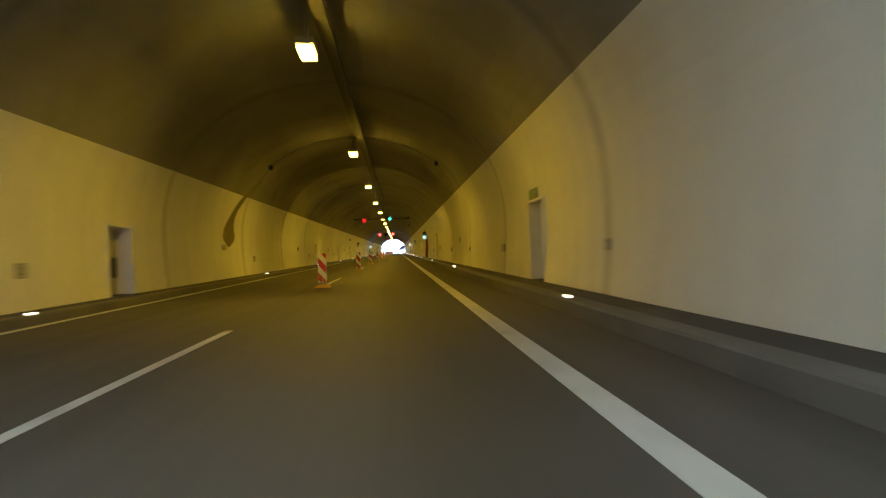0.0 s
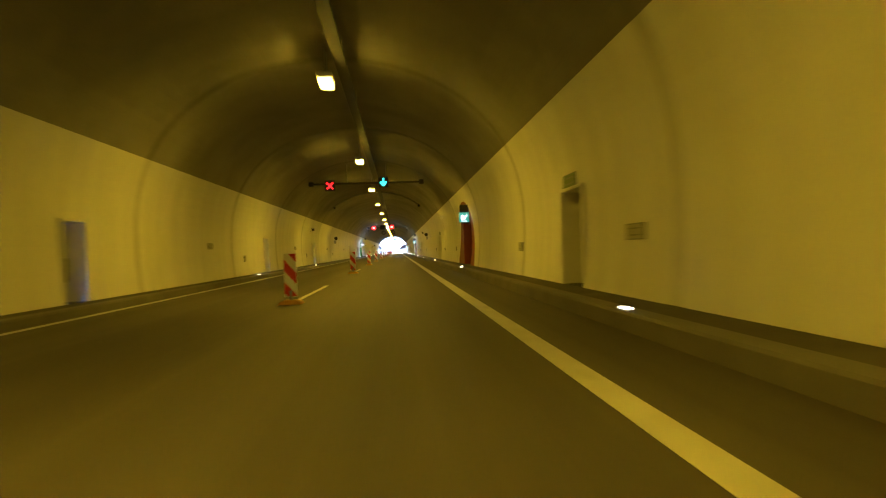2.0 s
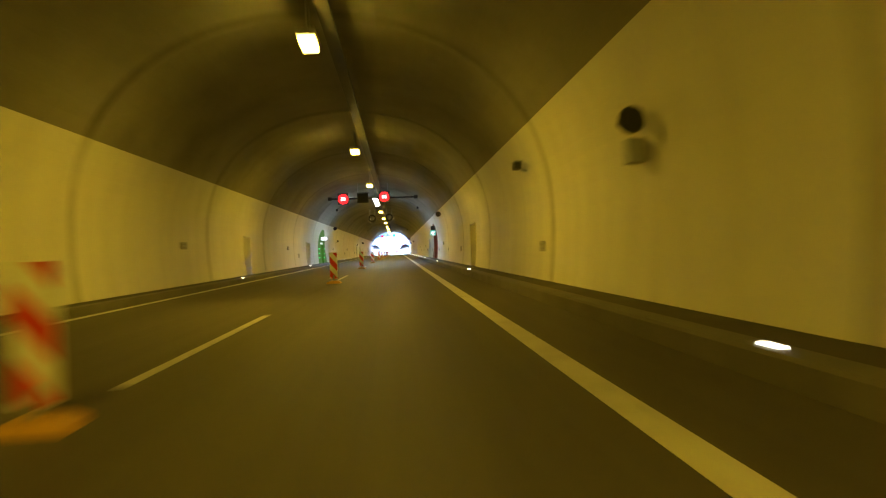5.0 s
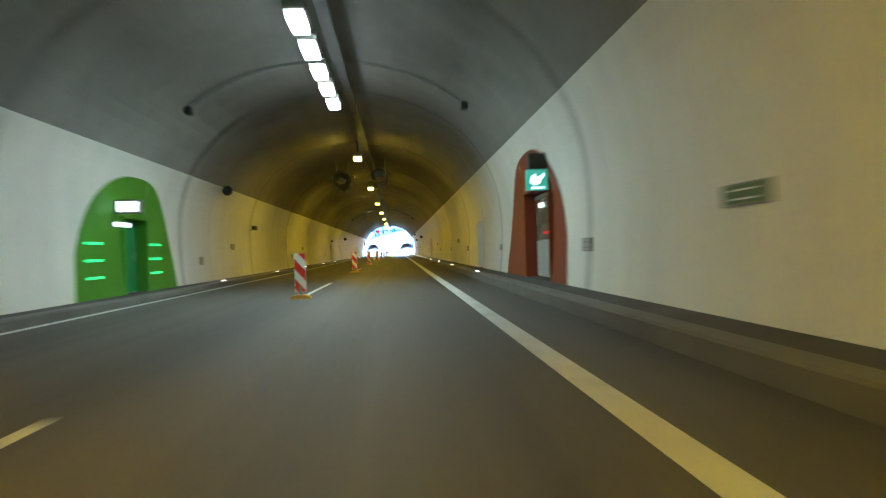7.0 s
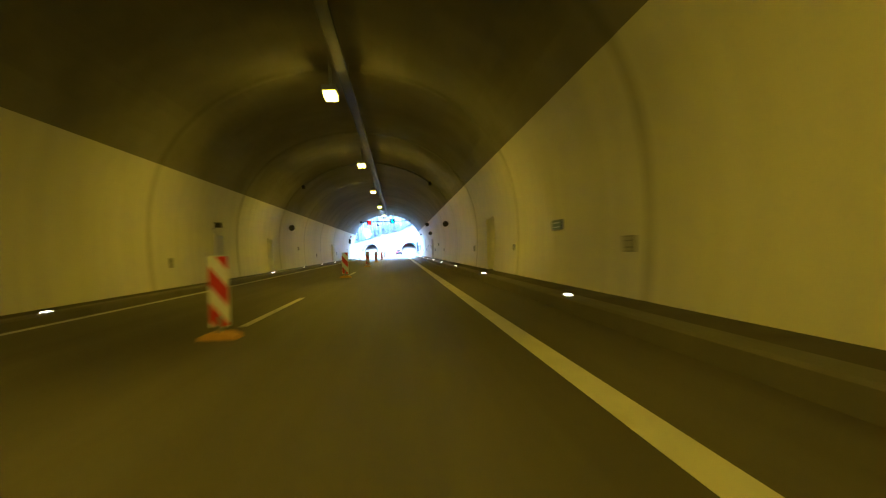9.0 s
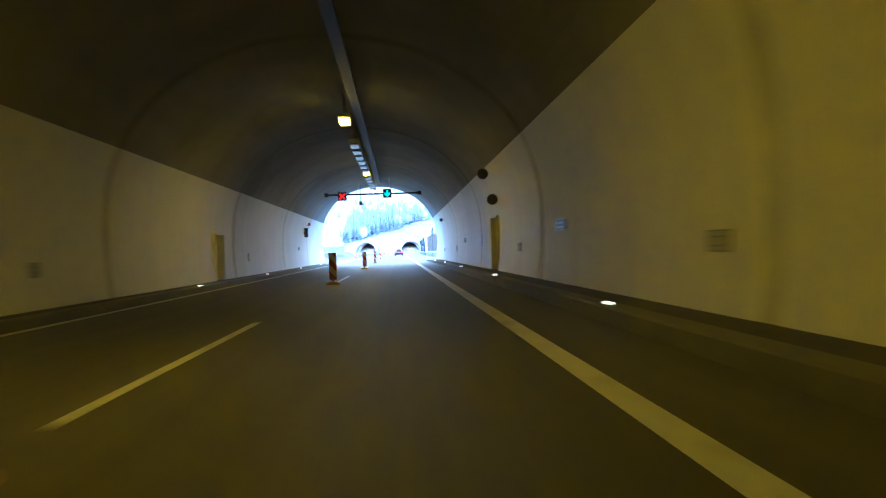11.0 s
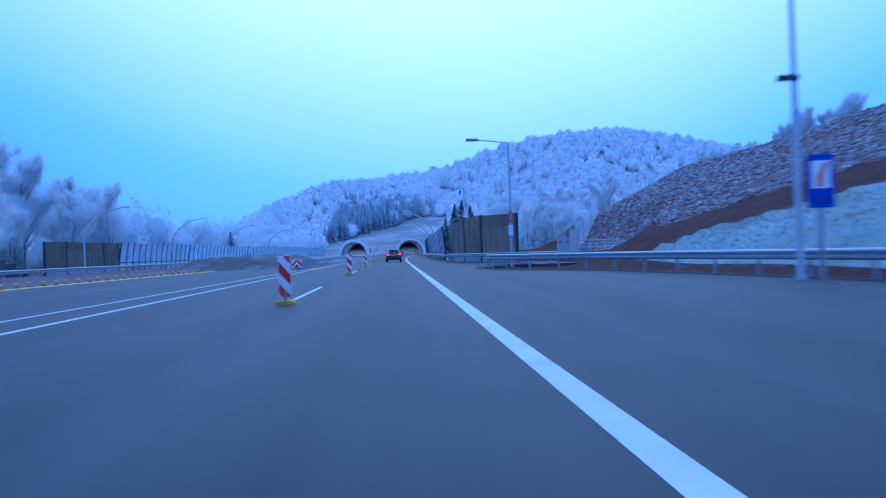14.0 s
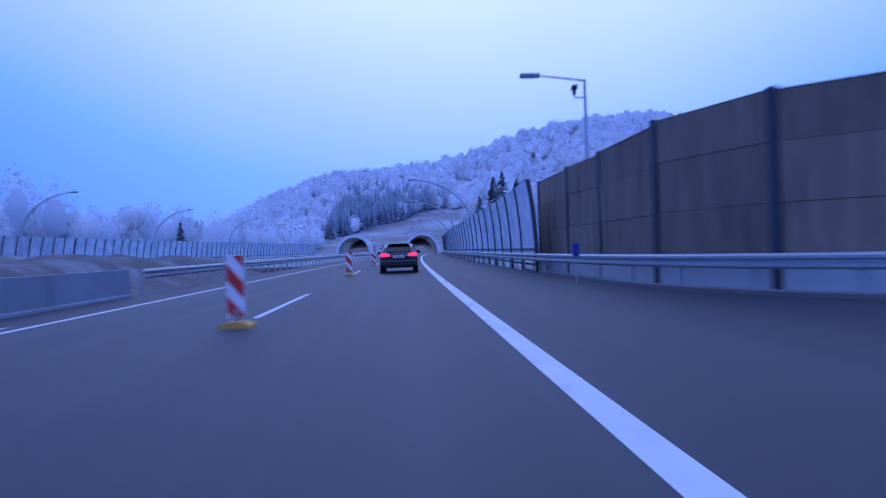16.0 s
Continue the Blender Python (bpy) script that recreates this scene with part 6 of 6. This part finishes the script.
def spruce(h, seed):
    r = random.Random(seed)
    t = empty("spruce", (0, 0, 0))
    bm = bm_new()
    rod(bm, (0, 0, -0.3), (0, 0, h * 0.95), h * 0.018, 0.02, 6)
    part("trunk", bm, M_BARK, t)
    tv, tf = [], []
    for k in range(420):
        f = r.random() ** 0.85
        z, a = h * (0.08 + 0.92 * f), r.uniform(0, 6.28)
        l = (h * 0.26 * (1 - f) ** 0.8 + 0.10) * r.uniform(0.55, 1.15)
        e = Vector((math.cos(a), math.sin(a), r.uniform(-0.45, -0.1))) * l
        s = Vector((-math.sin(a), math.cos(a), 0)) * (0.10 + l * 0.16)
        o, b = len(tv), Vector((0, 0, z))
        tv += [tuple(b), tuple(b + e * 0.6 + s), tuple(b + e), tuple(b + e * 0.6 - s - Vector((0, 0, 0.12)))]
        tf += [(o, o + 1, o + 2), (o, o + 2, o + 3)]
    me = bpy.data.meshes.new("crown")
    me.from_pydata(tv, [], tf)
    me.materials.append(M_SPRUCE)
    ob = new("crown", me)
    ob.parent = t
    return tagged(t, "dark spruce dusted with frost", "tree", "spruces")


trees = [frost_tree(12.0, 11, 0.8), frost_tree(12.0, 23, 0.6), frost_tree(12.0, 37, 0.95), frost_tree(12.0, 51, 0.7)]
spots = []
for k in range(46):                      # the tall stand on the left
    x = rng.uniform(-86, -46)
    spots.append((x, rng.uniform(380, 428), rng.uniform(0.75, 1.1) + 0.5 * smooth(50, 62, -x)))
for k in range(36):                      # lower trees further on
    spots.append((rng.uniform(-75, -42), rng.uniform(425, 540), rng.uniform(0.55, 0.85)))
for k in range(52):                      # behind the noise walls on the right
    y = rng.uniform(402, 545)
    spots.append((rng.uniform(13, 55) + bend(y), y, rng.uniform(0.6, 0.85) + 0.3 * smooth(440, 500, y)))
for k in range(9):
    spots.append((rng.uniform(17, 26), rng.uniform(379, 393), rng.uniform(0.3, 0.5)))
for k in range(9):
    spots.append((rng.uniform(15, 26), rng.uniform(385, 404), rng.uniform(0.3, 0.42)))
spots = [p for p in spots if not (396 < p[1] < 441 and abs(p[0] - 13.4 * (p[1] - 331) / 109) < 3.2)]   # the spruces stand clear
used = set()
for k, (x, y, s) in enumerate(spots):
    src = trees[k % 4]
    m = pose(x, y, land(x, y), 0, 0, rng.uniform(0, 360))
    if k < 4:
        src.matrix_basis = m
        src.scale = (s, s, s)
    else:
        ob = copy_thing(src, m)
        ob.scale = (s, s, s * rng.uniform(0.9, 1.15))
shrub = [frost_tree(3.0, 71, 0.24, 6), frost_tree(3.2, 83, 0.32, 7)]
for k in range(46):                      # along the top of the cut
    y = rng.uniform(326, 384)
    m = pose(rng.uniform(32.2, 36), y, land(34, y) - 0.1, 0, 0, rng.uniform(0, 360))
    s = rng.uniform(0.2, 0.45) + 0.22 * (k % 4 == 0)
    ob = shrub[k] if k < 2 else copy_thing(shrub[k % 2], m)
    if k < 2:
        ob.matrix_basis = m
    ob.scale = (s, s, s * 1.2)
sp = [spruce(9.0, 3), spruce(9.0, 8)]
for k, (x, y, s) in enumerate([(12.4, 438, 1.2), (14.0, 441, 1.3), (15.4, 437.5, 1.14), (10.2, 436, 0.9), (-41.5, 476, 0.9)]):
    m = pose(x, y, land(x, y), 0, 0, 70 * k)
    if k < 2:
        sp[k].matrix_basis = m
        sp[k].scale = (s, s, s)
    else:
        copy_thing(sp[k % 2], m).scale = (s, s, s)


# ---- the wooded hill: thousands of frosted crowns ----
FACING = np.array([0.0, -0.45, 0.75])            # the open side of the valley slopes
GOLD = (1 + 5 ** 0.5) / 2
ICO = np.array([(-1, GOLD, 0), (1, GOLD, 0), (-1, -GOLD, 0), (1, -GOLD, 0), (0, -1, GOLD), (0, 1, GOLD), (0, -1, -GOLD), (0, 1, -GOLD), (GOLD, 0, -1), (GOLD, 0, 1), (-GOLD, 0, -1), (-GOLD, 0, 1)]) / (1 + GOLD * GOLD) ** 0.5
ICO_FACES = np.array([(0, 11, 5), (0, 5, 1), (0, 1, 7), (0, 7, 10), (0, 10, 11), (1, 5, 9), (5, 11, 4), (11, 10, 2), (10, 7, 6), (7, 1, 8), (3, 9, 4), (3, 4, 2), (3, 2, 6), (3, 6, 8), (3, 8, 9), (4, 9, 5), (2, 4, 11), (6, 2, 10), (8, 6, 7), (9, 8, 1)])


def bulk_mesh(name, v, normals, mat):
    """Loose triangles with given normals, as one mesh object."""
    me = bpy.data.meshes.new(name)
    me.vertices.add(len(v))
    me.vertices.foreach_set("co", v.ravel())
    me.loops.add(len(v))
    me.loops.foreach_set("vertex_index", np.arange(len(v)))
    me.polygons.add(len(v) // 3)
    me.polygons.foreach_set("loop_start", np.arange(0, len(v), 3))
    me.polygons.foreach_set("loop_total", np.full(len(v) // 3, 3))
    me.polygons.foreach_set("use_smooth", np.ones(len(v) // 3, dtype=bool))
    me.update()
    me.normals_split_custom_set_from_vertices(normals.tolist())
    me.materials.append(mat)
    return new(name, me)


def crowns(name, count, where, size, mat, label, tall=1.0, tris=44, seed=5, lift=0.7, leaf=0.2, core=0.76):
    """Round crowns, each a shell of small clumps of twigs that face outwards."""
    g = np.random.default_rng(seed)
    pts = []
    while len(pts) < count:
        x, y = where(g)
        if x is not None:
            pts.append((x, y, land(x, y), g.uniform(*size)))
    p = np.array(pts)
    n = len(p)
    u = g.normal(size=(n, tris, 3))
    u /= np.linalg.norm(u, axis=2, keepdims=True)
    u[:, :, 2] = np.abs(u[:, :, 2]) * 1.15 - 0.3
    rad = p[:, 3][:, None, None]
    slim = g.uniform(0.75, 1.1, (n, 1, 1)) * np.array([1, 1, 0]) + g.uniform(1.0, 1.55, (n, 1, 1)) * np.array([0, 0, tall])
    turn = g.uniform(0, 6.28, (n, 1, 3))
    lump = 0.78 + 0.13 * np.sin(u[:, :, :1] * 6 + turn[:, :, :1]) * np.sin(u[:, :, 2:] * 7 + turn[:, :, 1:2]) + 0.09 * np.sin(u[:, :, 1:2] * 11 + turn[:, :, 2:])
    shell = lump + 0.24 * g.random((n, tris, 1)) ** 2.5
    c = p[:, None, :3] + u * rad * shell * slim + np.array([0, 0, lift]) * rad * slim
    a = g.normal(size=(n, tris, 3))
    b = g.normal(size=(n, tris, 3))
    for q in (a, b):
        q -= 0.75 * (q * u).sum(axis=2, keepdims=True) * u
        q *= rad * leaf
    flip = ((np.cross(a, b) * (0.6 * u + FACING)).sum(axis=2, keepdims=True) < 0)
    a, b = np.where(flip, b, a), np.where(flip, a, b)
    v = np.stack([c - 0.5 * (a + b) * 0.66, c + a, c + b], axis=2).reshape(-1, 3)
    out = (0.5 * np.repeat(u, 3, axis=1) + FACING).reshape(-1, 3) + g.normal(size=(n * tris * 3, 3)) * 0.05
    out /= np.linalg.norm(out, axis=1, keepdims=True)
    heart = ICO[ICO_FACES].reshape(-1, 3)
    hv = p[:, None, :3] + heart * rad * core * slim + np.array([0, 0, lift]) * rad * slim
    v = np.concatenate([v, hv.reshape(-1, 3)])
    hn = 0.4 * np.tile(heart, (n, 1)) + FACING
    out = np.concatenate([out, hn / np.linalg.norm(hn, axis=1, keepdims=True)])
    return tagged(bulk_mesh(name, v, out, mat), label, "forest", kind="stuff")


def conifers(name, count, where, size, mat, label, seed):
    """Narrow pointed crowns: rings of drooping boughs round a stem, shorter towards the tip."""
    g = np.random.default_rng(seed)
    pts = []
    while len(pts) < count:
        x, y = where(g)
        if x is not None:
            pts.append((x, y, land(x, y), g.uniform(*size)))
    p = np.array(pts)
    n, boughs = len(p), 110
    f = g.random((n, boughs)) ** 0.8
    a = g.uniform(0, 6.28, (n, boughs))
    h = p[:, 3][:, None]
    reach = 0.17 * h * (1 - f) ** 0.85 * g.uniform(0.7, 1.2, (n, boughs)) + 0.15
    away = np.stack([np.cos(a), np.sin(a), np.full_like(a, -0.35)], axis=2)
    side = np.stack([-np.sin(a), np.cos(a), np.zeros_like(a)], axis=2) * (0.34 * reach)[:, :, None]
    foot = p[:, None, :3] + np.stack([np.zeros_like(f), np.zeros_like(f), (0.06 + 0.94 * f) * h], axis=2)
    tip = foot + away * reach[:, :, None]
    one, two, three = foot + away * 0.1, tip + side, tip - side + np.array([0, 0, -0.25])
    back = (np.cross(two - one, three - one) * FACING).sum(axis=2, keepdims=True) < 0
    v = np.stack([one, np.where(back, three, two), np.where(back, two, three)], axis=2).reshape(-1, 3)
    out = np.repeat(away * np.array([0.6, 0.6, 0.0]) + FACING, 3, axis=1).reshape(-1, 3)
    return tagged(bulk_mesh(name, v, out / np.linalg.norm(out, axis=1, keepdims=True), mat), label, "forest", kind="stuff")


def in_spruces(x, y):
    return -34 + 0.05 * (y - 640) < x < 22 and 630 < y < 722 - 0.7 * max(0, x + 10) + 16 * noise.noise((x * 0.05, 4.0, 0))


def leafy(g):
    x, y = g.uniform(-190, 275), g.uniform(578, 815)
    if in_clearing(x, y) or in_spruces(x, y) and g.random() > 0.04 + 0.8 * smooth(665, 715, y) + 0.4 * smooth(0, 22, x) or land(x, y) < 1.5:
        return None, None
    return x, y


def dark_wood(g):
    x, y = g.uniform(-40, 36), g.uniform(630, 745)
    keep = 0.95 - 0.75 * smooth(660, 715, y) - 0.4 * smooth(-5, 22, x)
    return (x, y) if in_spruces(x, y) and not in_clearing(x, y) and g.random() < keep else (None, None)


def valley(g):
    x = g.uniform(-420, -75)
    y = g.uniform(430, 800)
    return x, y


def right_side_wood(g):
    x, y = g.uniform(40, 200), g.uniform(420, 580)
    return x, y


def far_stand(g):
    return g.uniform(-125, -62), g.uniform(405, 470)


def bare_cut(g):
    x, y = g.uniform(-33, 42), g.uniform(588, 672)
    return (x, y) if in_clearing(x, y) else (None, None)


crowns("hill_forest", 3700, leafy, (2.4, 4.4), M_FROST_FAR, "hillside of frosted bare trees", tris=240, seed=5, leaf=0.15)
conifers("dark_forest", 620, dark_wood, (6.0, 11.5), M_WOOD_HAZED, "dark stand of frosted conifers, paled for haze", seed=6)
crowns("clearing_scrub", 260, bare_cut, (0.35, 0.8), M_HILL, "low frosted scrub on the bare cut", tris=60, seed=12, lift=0.1)
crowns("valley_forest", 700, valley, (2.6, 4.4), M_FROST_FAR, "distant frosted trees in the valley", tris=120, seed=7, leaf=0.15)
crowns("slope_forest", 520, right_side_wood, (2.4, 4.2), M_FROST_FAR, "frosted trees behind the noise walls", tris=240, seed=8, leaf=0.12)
def thicket(g):
    x, y = g.uniform(-100, -43), g.uniform(425, 575)
    return x, y


crowns("left_thicket", 260, thicket, (2.2, 3.8), M_FROST, "low frosted thicket behind the noise wall", tall=1.35, tris=420, seed=14, lift=1.05, leaf=0.085, core=0.5)
crowns("left_wood", 110, far_stand, (3.0, 4.6), M_FROST, "dense frosted wood behind the noise wall", tall=1.35, tris=800, seed=9, lift=1.0, leaf=0.07, core=0.5)
